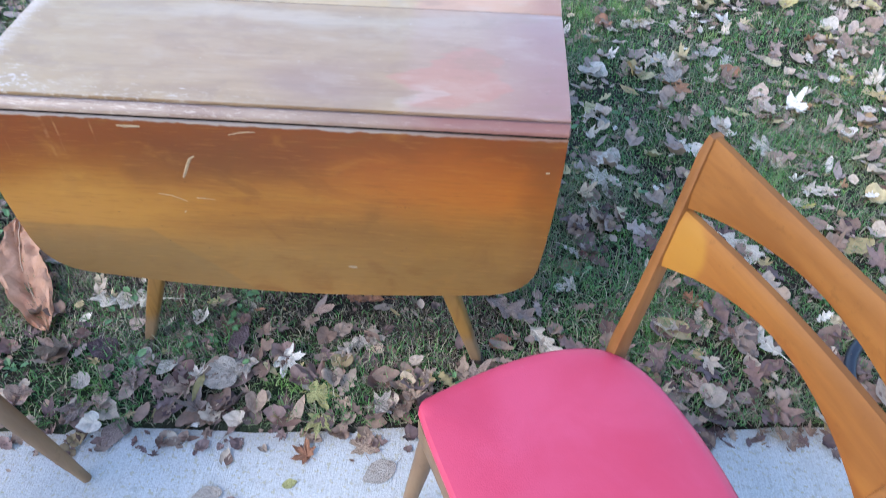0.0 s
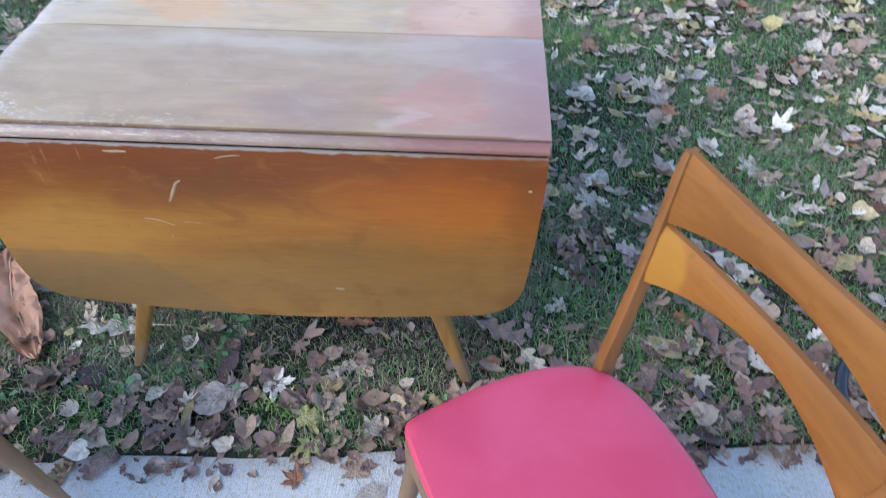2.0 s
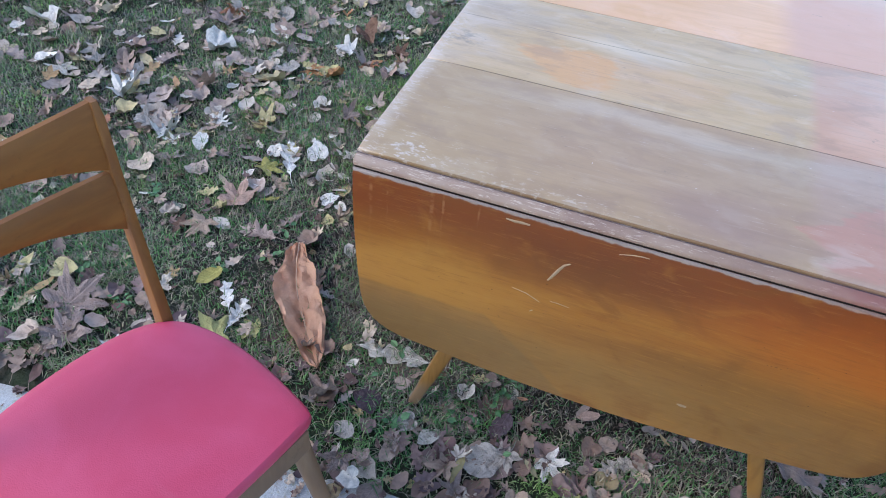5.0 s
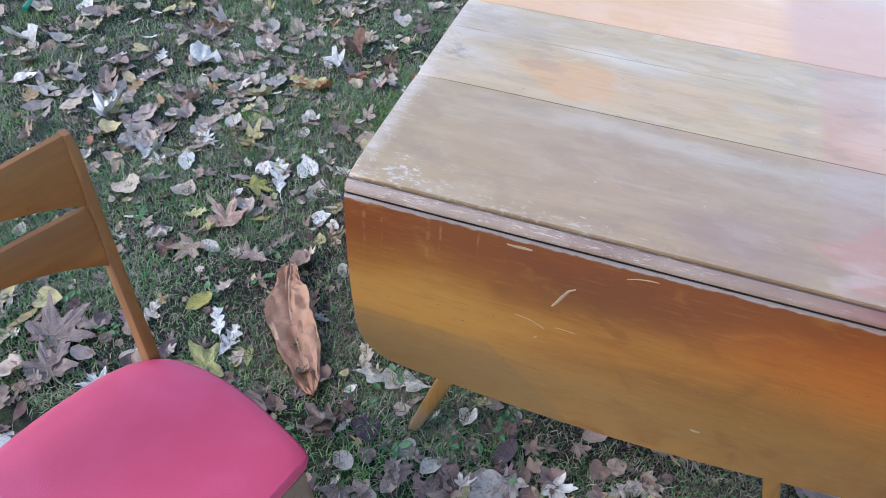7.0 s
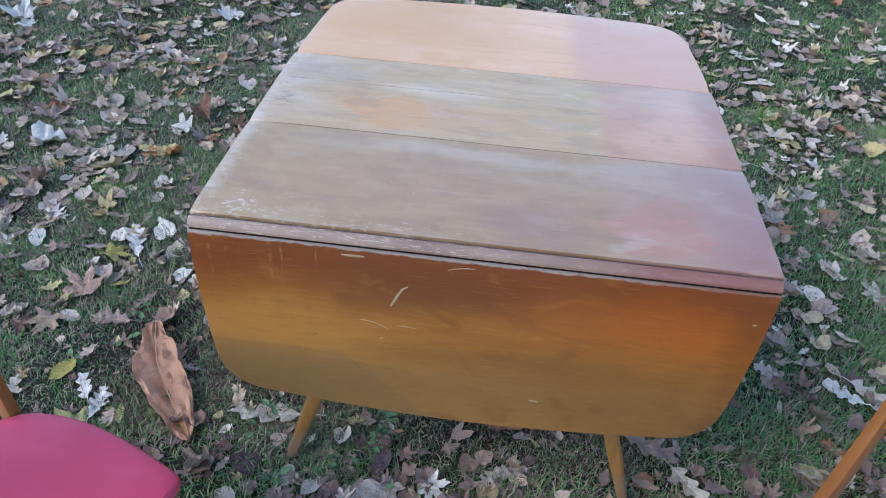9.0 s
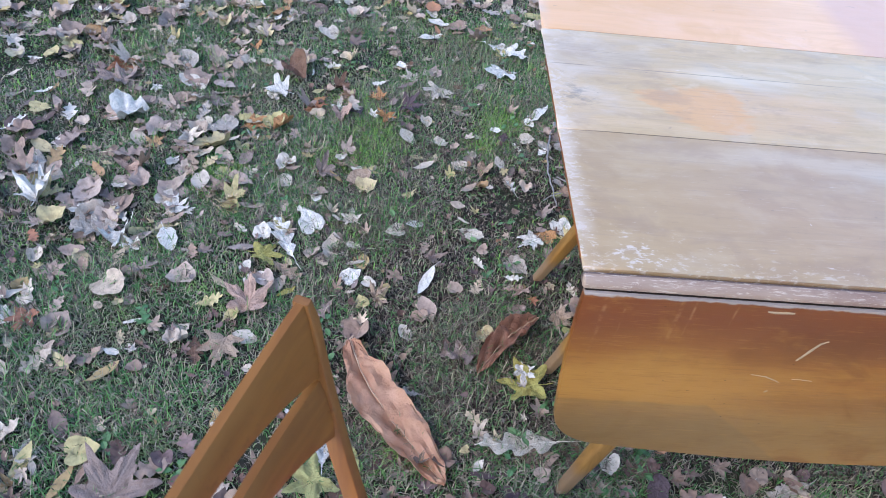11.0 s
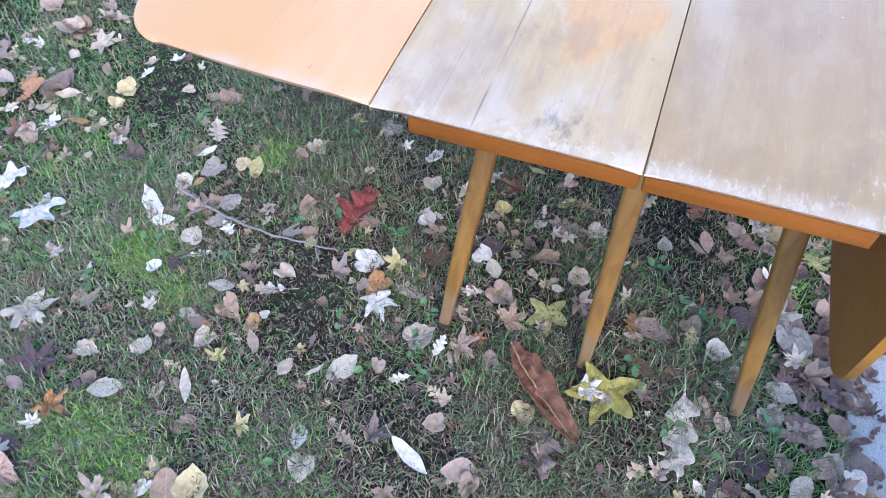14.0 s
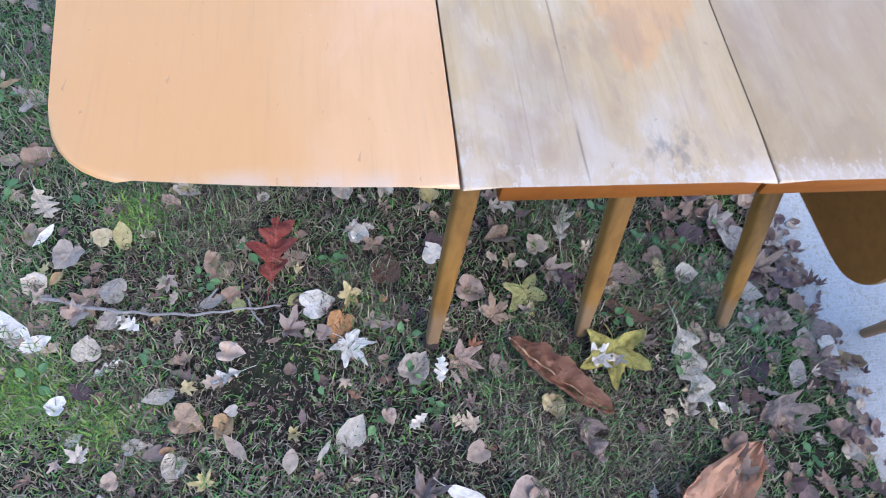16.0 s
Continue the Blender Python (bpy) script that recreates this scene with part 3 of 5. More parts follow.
def slab(outline, z0, z1, bevel=0.0, segments=3):
    """A flat board: an outline in x, y between two heights, with rounded rims."""
    bm = bmesh.new()
    low = [bm.verts.new((x, y, z0)) for x, y in outline]
    top = [bm.verts.new((x, y, z1)) for x, y in outline]
    bm.faces.new(list(reversed(low)))
    bm.faces.new(top)
    n = len(outline)
    for i in range(n):
        bm.faces.new((low[i], low[(i + 1) % n], top[(i + 1) % n], top[i]))
    if bevel:
        rims = [e for e in bm.edges if abs(e.verts[0].co.z - e.verts[1].co.z) < 1e-6]
        bmesh.ops.bevel(bm, geom=rims, offset=bevel, segments=segments, profile=0.5, affect="EDGES", clamp_overlap=True)
    return bm


def block(x0, x1, y0, y1, z0, z1, bevel=0.003):
    bm = bmesh.new()
    bmesh.ops.create_cube(bm, size=1.0)
    for v in bm.verts:
        v.co = ((x0 + x1) / 2 + v.co.x * (x1 - x0), (y0 + y1) / 2 + v.co.y * (y1 - y0), (z0 + z1) / 2 + v.co.z * (z1 - z0))
    if bevel:
        bmesh.ops.bevel(bm, geom=bm.edges[:], offset=bevel, segments=2, profile=0.5, affect="EDGES")
    return bm


def tube(points, radii, sides=16, cap=True, squash=1.0):
    """A round bar swept along points, with a radius at each."""
    bm = bmesh.new()
    pts = [Vector(p) for p in points]
    rings, side = [], None
    for i, p in enumerate(pts):
        way = (pts[min(i + 1, len(pts) - 1)] - pts[max(i - 1, 0)]).normalized()
        if side is None:
            side = way.orthogonal().normalized()
        side = (side - way * side.dot(way)).normalized()
        up = way.cross(side)
        r = radii[i] if isinstance(radii, (list, tuple)) else radii
        rings.append([bm.verts.new(p + (side * math.cos(a) + up * math.sin(a) * squash) * r) for a in (2 * math.pi * k / sides for k in range(sides))])
    for a, b in zip(rings, rings[1:]):
        for k in range(sides):
            bm.faces.new((a[k], a[(k + 1) % sides], b[(k + 1) % sides], b[k]))
    if cap:
        bm.faces.new(list(reversed(rings[0])))
        bm.faces.new(rings[-1])
    return bm


def curve_points(keys, n):
    """A smooth line through a few key points (Catmull-Rom)."""
    k = [Vector(keys[0])] + [Vector(q) for q in keys] + [Vector(keys[-1])]
    out = []
    for i in range(1, len(k) - 2):
        for j in range(n):
            t = j / n
            out.append(0.5 * (2 * k[i] + (k[i + 1] - k[i - 1]) * t + (2 * k[i - 1] - 5 * k[i] + 4 * k[i + 1] - k[i + 2]) * t * t + (3 * k[i] - k[i - 1] - 3 * k[i + 1] + k[i + 2]) * t ** 3))
    out.append(k[-2])
    return out


def step(a, b, v):
    t = np.clip((v - a) / (b - a), 0, 1)
    return t * t * (3 - 2 * t)


# ---- ground, pavement ----
SLAB_Z = -0.03
EDGE = (-0.20, 0.075)  # the pavement's rim: y = EDGE[0] + EDGE[1] * x


def rim(x):
    return EDGE[0] + EDGE[1] * x


def lawn_height(x, y):
    """Height of the lawn: nearly level, soft bumps, falling to the pavement's rim."""
    x, y = np.asarray(x, float), np.asarray(y, float)
    bumps = 0.010 * np.sin(x * 3.1 + 0.6) * np.sin(y * 2.7 + 1.1) + 0.006 * np.sin(x * 9.3 + y * 4.1) + 0.004 * np.sin(y * 13.0 - x * 7.0)
    inside = y - (EDGE[0] + EDGE[1] * x)
    out = bumps * step(0.0, 0.5, inside) - 0.012 - 0.014 * step(0.12, 0.0, inside)
    return np.where(inside < -0.08, -0.12, np.where(inside < 0.0, -0.045, out))


def grid_axis(lo, hi, fine_lo, fine_hi, fine):
    far = [fine_lo - 0.1 * 1.6 ** k for k in range(1, 30)]
    far = [v for v in far if v > lo]
    near = list(np.arange(fine_lo, fine_hi, fine))
    out = [fine_hi + 0.1 * 1.6 ** k for k in range(1, 30)]
    return np.array(sorted(far + near + [v for v in out if v < hi] + [lo, hi]))


def build_ground():
    xs, ys = grid_axis(-300, 300, -3.0, 4.0, 0.05), grid_axis(-300, 300, -0.6, 5.2, 0.05)
    gx, gy = np.meshgrid(xs, ys)
    gz = lawn_height(gx, gy)
    gz = np.where(gy < rim(gx) - 2.2, -0.03, gz)
    nx, ny = len(xs), len(ys)
    me = bpy.data.meshes.new("ground")
    i = np.arange(nx * ny).reshape(ny, nx)
    faces = np.stack([i[:-1, :-1], i[:-1, 1:], i[1:, 1:], i[1:, :-1]], -1).reshape(-1, 4)
    me.from_pydata(np.stack([gx, gy, gz], -1).reshape(-1, 3).tolist(), [], faces.tolist())
    for f in me.polygons:
        f.use_smooth = True
    me.materials.append(M_SOIL)
    tagged(new("ground", me), "dark damp lawn soil between thin grass and fallen leaves", "ground", kind="structure")


def build_pavement():
    rng = random.Random(5)
    front = [(x, rim(x) + 0.012 * noise.noise((x * 3.0, 0.3, 0.0)) + 0.006 * noise.noise((x * 14.0, 2.3, 0.0))) for x in np.arange(-6.0, 9.0, 0.06)]
    outline = front + [(9.0, rim(9.0) - 2.1), (-6.0, rim(-6.0) - 2.1)]
    bm = slab([(x, y) for x, y in reversed(outline)], SLAB_Z - 0.09, SLAB_Z, 0.008, 2)
    tagged(obj("pavement", bm, M_CONCRETE, False), "pale worn concrete walk with dirt along the grass edge", "pavement", kind="structure")


build_ground()
build_pavement()

# ---- drop-leaf table ----
TW, S1, S2, END, TOP = 1.04, 0.360, 0.720, 1.140, 0.737


def bow(y):
    """How far the side edges bulge at a depth y."""
    return 0.004 * math.cos((y - S1) / 0.9 * math.pi / 2)


def side_points(y0, y1, n=8):
    return [(y0 + (y1 - y0) * i / n) for i in range(n + 1)]


def board_outline(ys):
    xs = [TW * k / 12 for k in range(1, 12)]
    return [(-bow(y), y) for y in reversed(ys)] + [(x, ys[0]) for x in xs] + [(TW + bow(y), y) for y in ys] + [(x, ys[-1]) for x in reversed(xs)]


def board(y0, y1, thick=0.020):
    ys = side_points(y0, y1)
    return undercut(slab(board_outline(ys), TOP - thick, TOP, 0.005, 3), (TW / 2, TW / 2 - 0.02), None, 0.016)


def undercut(bm, cx, cy, reach):
    """Hollow the lower half of a board's rim, so that only a thin lip shows."""
    for v in bm.verts:
        low = (TOP - 0.007 - v.co.z) / 0.013
        if low > 0:
            for i, c in ((0, cx), (1, cy)):
                if c is not None:
                    d = v.co[i] - c[0]
                    if abs(d) > c[1]:
                        v.co[i] -= math.copysign(reach * min(1.0, low), d)
    return bm


def leaf_outline(depth, r=0.095, taper=0.016):
    """A drop leaf in its own plane: x across, y from the hinge to the outer edge, with round outer corners."""
    pts = [(TW * k / 12, 0.0) for k in range(13)]
    pts += [(TW - taper * (k / 6) ** 2, (depth - r) * k / 6) for k in range(1, 7)]
    for k in range(1, 9):
        a = math.pi / 2 * k / 8
        pts.append((TW - taper - r + r * math.cos(a), depth - r + r * math.sin(a)))
    for k in range(1, 10):
        f = k / 10
        pts.append((TW - taper - r - f * (TW - 2 * taper - 2 * r), depth + 0.026 * math.sin(math.pi * f)))
    for k in range(0, 8):
        a = math.pi / 2 + math.pi / 2 * k / 8
        pts.append((taper + r + r * math.cos(a), depth - r + r * math.sin(a)))
    pts += [(taper * (k / 6) ** 2, (depth - r) * k / 6) for k in range(6, 0, -1)]
    return pts


def build_table():
    t = thing("drop_leaf_table", pose(0, 0, 0), "weathered maple drop-leaf table, one leaf raised, one hanging", "table")
    # front board: a flat field, a quirk and a quarter-round bead along the hinge
    ys = side_points(0.0215, S1 - 0.0008)
    part("front_board", undercut(slab(board_outline(ys), TOP - 0.020, TOP, 0.005, 3), (TW / 2, TW / 2 - 0.02), None, 0.016), M_FRONT, t, "grey worn board with a reddish stained end")
    bm = bmesh.new()
    prof = [(0.0225, TOP - 0.020), (0.0225, TOP - 0.0110), (0.0188, TOP - 0.0110), (0.0180, TOP - 0.0045)]
    prof += [(0.0165 - 0.0165 * math.sin(a), TOP - 0.0205 + 0.0170 * math.cos(a)) for a in (math.pi / 2 * k / 7 for k in range(8))] + [(0.0225, TOP - 0.0205)]
    rings = [[bm.verts.new((x, y, z)) for y, z in prof] for x in (-0.003, 0.0, 0.3, 0.6, 0.9, TW, TW + 0.003)]
    for i in (0, -1):
        for v, (y, z) in zip(rings[i], prof):
            v.co.y, v.co.z = 0.02 + (y - 0.02) * 0.8, TOP - 0.016 + (z - TOP + 0.016) * 0.8
    for a, b in zip(rings, rings[1:]):
        for k in range(len(prof)):
            bm.faces.new((a[k], a[(k + 1) % len(prof)], b[(k + 1) % len(prof)], b[k]))
    bm.faces.new(rings[0])
    bm.faces.new(list(reversed(rings[-1])))
    part("bead", bm, M_BEAD, t, "chipped rounded bead worn to bare wood")
    part("middle_board", board(S1 + 0.0008, S2 - 0.0012), M_MIDDLE, t, "greyed board with an orange patch of old finish")
    back = [(x, S2 + 0.0012 + y * (END - S2) / 0.43) for x, y in leaf_outline(0.43)]
    part("back_leaf", undercut(slab(back, TOP - 0.020, TOP - 0.0005, 0.006, 4), (TW / 2, TW / 2 - 0.10), (S2, END - S2 - 0.10), 0.014), M_BACK, t, "raised leaf in faded orange varnish")
    # added strip, coloured as the shaded gap between bead and hanging leaf
    part("hinge_strip", block(0.002, TW - 0.002, -0.001, 0.0300, 0.686, TOP - 0.0210, 0), M_SHADE, t, "near-black strip standing in for the shade in the hinge gap")
    # hanging leaf, tucked in a little at its lower edge
    bm = slab(leaf_outline(0.390), 0.0, 0.015, 0.003, 3)
    for v in bm.verts:  # the inner upper edge is coved away under the bead
        if v.co.y < 0.012 and v.co.z > 0.0100:
            v.co.y += 0.003
    tilt = Matrix.Translation((0, -0.0075, 0.7150)) @ Matrix.Rotation(radians(-90 - 2.4), 4, "X") @ Matrix.Translation((0, 0, 0.0))
    bm.transform(tilt)
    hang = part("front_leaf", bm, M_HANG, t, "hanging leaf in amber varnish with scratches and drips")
    hang.data.materials.append(M_DARK)
    for f in hang.data.polygons:
        f.material_index = int(f.normal.y > 0.9)
    return t, hang


table, hang = build_table()


def leaf_face(x, z):
    """The point of the hanging leaf's outer face at x, z."""
    return Vector((x, HANG_Y0 + (z - 0.704) * HANG_SLOPE, z))


HANG_SLOPE, HANG_Y0 = 0.0419, -0.0080


def chip(points, width):
    """A thin raised splinter or scratch on the hanging leaf."""
    bm = bmesh.new()
    n = len(points)
    rows = []
    for i, (x, z) in enumerate(points):
        w = width * (0.25 + 0.75 * math.sin(math.pi * (i + 0.4) / n))
        nx, nz = (points[min(i + 1, n - 1)][1] - points[max(i - 1, 0)][1]), -(points[min(i + 1, n - 1)][0] - points[max(i - 1, 0)][0])
        ln = math.hypot(nx, nz) or 1
        a, b = leaf_face(x + nx / ln * w, z + nz / ln * w), leaf_face(x - nx / ln * w, z - nz / ln * w)
        m = leaf_face(x, z)
        rows.append([bm.verts.new(a), bm.verts.new((m.x, m.y - 0.0009, m.z)), bm.verts.new(b)])
    for a, b in zip(rows, rows[1:]):
        bm.faces.new((a[0], a[1], b[1], b[0]))
        bm.faces.new((a[1], a[2], b[2], b[1]))
    part("scratch", bm, M_CHIP, hang, "pale scratch down to bare wood", False)


chip([(0.399, 0.643), (0.389, 0.636), (0.380, 0.618), (0.373, 0.602), (0.368, 0.593)], 0.0030)
chip([(0.311, 0.552), (0.337, 0.548), (0.355, 0.540), (0.363, 0.536)], 0.0011)
chip([(0.382, 0.546), (0.397, 0.546), (0.416, 0.544)], 0.0006)
chip([(0.350, 0.507), (0.352, 0.510), (0.355, 0.512)], 0.0014)
chip([(0.469, 0.692), (0.490, 0.698), (0.504, 0.700), (0.516, 0.700)], 0.0013)
chip([(0.651, 0.387), (0.659, 0.386), (0.668, 0.386)], 0.0035)
chip([(1.010, 0.647), (1.013, 0.646), (1.017, 0.647)], 0.0025)
chip([(0.278, 0.700), (0.292, 0.699), (0.306, 0.700), (0.319, 0.700)], 0.0030)


def squared_tube(points, widths, sides=20, power=0.45):
    """A tapering bar with a rounded-square section, its faces to x and y."""
    bm = bmesh.new()
    rings = []
    for p, r in zip(points, widths):
        ring = []
        for k in range(sides):
            a = 2 * math.pi * (k + 0.5) / sides
            ca, sa = math.cos(a), math.sin(a)
            ring.append(bm.verts.new((p[0] + r * math.copysign(abs(ca) ** power, ca), p[1] + r * math.copysign(abs(sa) ** power, sa), p[2])))
        rings.append(ring)
    for a, b in zip(rings, rings[1:]):
        for k in range(sides):
            bm.faces.new((a[k], a[(k + 1) % sides], b[(k + 1) % sides], b[k]))
    bm.faces.new(list(reversed(rings[0])))
    bm.faces.new(rings[-1])
    return bm


def build_underframe(t):
    for x0, x1 in ((0.010, 0.032), (TW - 0.032, TW - 0.010)):
        for y0, y1 in ((0.086, S1 - 0.003), (S1 + 0.003, 0.672)):
            part("side_rail", block(x0, x1, y0, y1, TOP - 0.049, TOP - 0.0205), M_RAIL, t, "orange maple side rail")
    for y in (0.10, 0.335, 0.385, 0.64):
        part("cross_bearer", block(0.032, TW - 0.032, y - 0.016, y + 0.016, TOP - 0.060, TOP - 0.0205), M_DARK, t)
    for fx, y, lean in ((0.114, 0.042, 0.075), (0.112, 0.358, 0.0), (0.114, 0.670, -0.065)):
        for s in (0, 1):
            foot, head = (fx, y, -0.012), (fx + 0.225, y + lean, TOP - 0.045)
            if s:
                foot, head = (TW - foot[0], *foot[1:]), (TW - head[0], *head[1:])
            pts = [Vector(foot).lerp(Vector(head), k / 10) for k in range(11)]
            leg = part("leg", squared_tube(pts, [0.0125, 0.0140] + [0.0145 + 0.0095 * (k / 10) ** 0.9 for k in range(2, 11)]), M_LEG, t, "tapered honey-coloured leg")
            tip = [Vector(foot).lerp(Vector(head), k) for k in (-0.012, 0.0, 0.02, 0.032)]
            part("foot_cap", squared_tube(tip, [0.0105, 0.0135, 0.0148, 0.0152]), M_FOOT, leg)


build_underframe(table)

# ---- side chairs ----
CS, CT = 0.455, 0.868  # seat and back heights


def post_at(f, s):
    """Middle of a back post at a share f of the way from seat to top; s is the side."""
    return Vector((s * (0.200 + 0.040 * f), -0.180 - 0.100 * f - 0.006 * math.sin(math.pi * f), CS - 0.02 + (CT - CS + 0.02) * f))


def back_rail(lo_end, hi_end, lo_mid, hi_mid, power):
    """A curved rail between the posts; heights are shares of the back, at the ends and in the middle."""
    bm = bmesh.new()
    n, k = 24, 5
    grids = []
    for side in (0, 1):
        g = []
        for i in range(n + 1):
            u = -1 + 2 * i / n
            w = abs(u) ** power
            lo, hi = lo_mid + (lo_end - lo_mid) * w, hi_mid + (hi_end - hi_mid) * abs(u) ** 2.0
            row = []
            for j in range(k + 1):
                f = lo + (hi - lo) * j / k
                c = post_at(f, 1)
                thin = 0.0095 * (0.55 if j in (0, k) else 1.0)
                row.append(bm.verts.new((c.x * u * 0.985, c.y - 0.014 * (1 - u * u) + (thin if side else -thin), c.z)))
            g.append(row)
        grids.append(g)
    a, b = grids
    for i in range(n):
        for j in range(k):
            bm.faces.new((a[i][j], a[i][j + 1], a[i + 1][j + 1], a[i + 1][j]))
            bm.faces.new((b[i][j], b[i + 1][j], b[i + 1][j + 1], b[i][j + 1]))
        for j in (0, k):
            bm.faces.new((a[i][j], a[i + 1][j], b[i + 1][j], b[i][j]))
    for i in (0, n):
        for j in range(k):
            bm.faces.new((a[i][j], b[i][j], b[i][j + 1], a[i][j + 1]))
    return bm


def seat_outline(grow=0.0):
    """Front straight with small corners, sides bulging, back narrower and round."""
    half = [(0.0, 0.212), (0.12, 0.211), (0.20, 0.207), (0.222, 0.202), (0.234, 0.185), (0.242, 0.12), (0.248, 0.04), (0.247, -0.04), (0.237, -0.11), (0.217, -0.168), (0.184, -0.206), (0.130, -0.232), (0.06, -0.243), (0.0, -0.246)]
    pts = curve_points([(x, y, 0) for x, y in half], 3)
    right = [(p.x, p.y) for p in pts]
    left = [(-x, y) for x, y in right[-2:0:-1]]
    return [(x * (1 + grow / 0.24), 0.9 * y * (1 + grow / 0.22)) for x, y in right + left]


def cushion(z_low, z_rim, z_top):
    bm = bmesh.new()
    rings = []
    for s, z in ((0.965, z_low), (0.995, z_low + 0.004), (1.0, z_low + 0.45 * (z_rim - z_low)), (0.992, z_rim - 0.003), (0.97, z_rim + 0.002), (0.90, z_rim + 0.35 * (z_top - z_rim)), (0.72, z_rim + 0.75 * (z_top - z_rim)), (0.4, z_top), (0.12, z_top + 0.001)):
        rings.append([bm.verts.new((x * s, y * s, z)) for x, y in seat_outline()])
    n = len(rings[0])
    for a, b in zip(rings, rings[1:]):
        for k in range(n):
            bm.faces.new((a[k], a[(k + 1) % n], b[(k + 1) % n], b[k]))
    bm.faces.new(rings[-1])
    bm.faces.new(list(reversed(rings[0])))
    return bm


def build_chair(m, label):
    c = thing("side_chair", m, label, "chair", "maple side chairs")
    part("seat", cushion(CS - 0.034, CS - 0.009, CS + 0.004), M_VINYL, c, "faded raspberry-pink vinyl seat pad")
    for y0, y1, x0, x1 in ((0.165, 0.188, -0.212, 0.212), (-0.170, -0.150, -0.165, 0.165)):
        part("apron", block(x0, x1, y0, y1, CS - 0.092, CS - 0.0335, 0.004), M_CHAIR_LEG, c, "dull maple apron under the seat")
    for s in (-1, 1):
        bm = block(-0.010, 0.010, -0.15, 0.165, CS - 0.080, CS - 0.0335, 0.004)
        bm.transform(Matrix.Translation((s * 0.190, 0, 0)) @ Matrix.Rotation(s * 0.055, 4, "Z"))
        part("apron", bm, M_CHAIR, c)
    for s in (-1, 1):
        head, foot = Vector((s * 0.198, 0.160, CS - 0.045)), Vector((s * 0.236, 0.215, 0.0))
        pts = [foot.lerp(head, k / 8) for k in range(9)]
        part("front_leg", tube(pts, [0.0105, 0.012] + [0.0125 + 0.0085 * (k / 8) for k in range(2, 9)], 16), M_CHAIR_LEG, c)
        # back post: kicked leg below, raked and splayed above, one piece
        keys = [(s * 0.180, -0.268, 0.0), (s * 0.186, -0.232, 0.14), (s * 0.194, -0.194, 0.30), (s * 0.199, -0.181, 0.40)]
        pts = curve_points(keys, 4) + [post_at(f, s) for f in (0.1, 0.2, 0.35, 0.5, 0.65, 0.8, 0.92, 0.985)]
        bm = bmesh.new()
        rings = []
        for i, p in enumerate(pts):
            f = i / (len(pts) - 1)
            w = 0.0088 + 0.0034 * math.sin(math.pi * min(1, f * 1.15)) - (0.003 if i == len(pts) - 1 else 0)
            d = 0.0118 + 0.0125 * math.exp(-((f - 0.46) / 0.14) ** 2) + 0.0020 * max(0.0, min(1.0, (f - 0.5) * 4)) - (0.004 if i == len(pts) - 1 else 0)
            ring = []
            for a in range(12):
                turn = 2 * math.pi * (a + 0.5) / 12
                ca, sa = math.cos(turn), math.sin(turn)
                ring.append(bm.verts.new((p.x + w * math.copysign(abs(ca) ** 0.22, ca), p.y + d * math.copysign(abs(sa) ** 0.22, sa), p.z)))
            rings.append(ring)
        for a, b in zip(rings, rings[1:]):
            for k in range(12):
                bm.faces.new((a[k], a[(k + 1) % 12], b[(k + 1) % 12], b[k]))
        bm.faces.new(list(reversed(rings[0])))
        bm.faces.new(rings[-1])
        part("back_post", bm, M_POST, c)
    part("top_rail", back_rail(0.715, 0.985, 0.830, 0.950, 1.8), M_CHAIR, c, "bow-shaped amber top rail")
    part("lower_rail", back_rail(0.460, 0.708, 0.600, 0.705, 1.8), M_CHAIR, c, "bow-shaped amber lower rail")
    return c


chair = build_chair(pose(1.079, -0.462, SLAB_Z, 0, 0, 116), "amber maple side chair with pink vinyl seat on the concrete walk")
other = copy_thing(chair, pose(-0.186, -0.467, SLAB_Z, 0, 0, -108))
tagged(other, "amber maple side chair with pink seat beside the hanging leaf")


# ---- lounge chair of white pipe with a striped cushion ----
def build_lounge():
    m = pose(1.50, -0.55, SLAB_Z, 0, 0, -30)  # x across the seat, -y towards its back
    c = thing("pipe_lounge_chair", m, "white plastic-pipe patio chair holding a striped cushion", "patio chair")
    inv = m.inverted()
    a, b = inv @ Vector((1.392, -0.572, 0.51)), inv @ Vector((1.18, -1.04, 0.55))
    a = a.lerp(b, 0.085)
    arm = part("arm_pipe", tube([a, a.lerp(b, 0.02), a.lerp(b, 0.5), b], [0.0272, 0.0278, 0.0278, 0.0278], 28), M_PVC, c, "scuffed white pipe arm")
    k = a.lerp(b, 0.19)
    low = Vector((k.x + 0.035, k.y, 0.0))
    part("tee_joint", tube([k + Vector((0.004, 0, -0.006)), k + Vector((0.020, 0, -0.024)), k + Vector((0.030, 0, -0.044))], [0.027, 0.031, 0.031], 24), M_PVC, arm)
    part("leg_pipe", tube([k + Vector((0.03, 0, -0.02)), Vector((k.x + 0.055, k.y, 0.0))], 0.026, 20), M_PVC, c)
    part("leg_pipe", tube([b + Vector((0.0, 0, 0.0)), Vector((b.x, b.y + 0.02, 0.0))], 0.026, 20), M_PVC, c)
    for x, y in ((0.62, -0.10), (0.62, -0.60)):
        part("leg_pipe", tube([Vector((x, y, 0.45)), Vector((x, y, 0.0))], 0.026, 20), M_PVC, c)
    for y in (-0.12, -0.55):
        part("seat_pipe", tube([Vector((0.0, y, 0.452)), Vector((0.64, y, 0.452))], 0.024, 20), M_PVC, c)
    return c


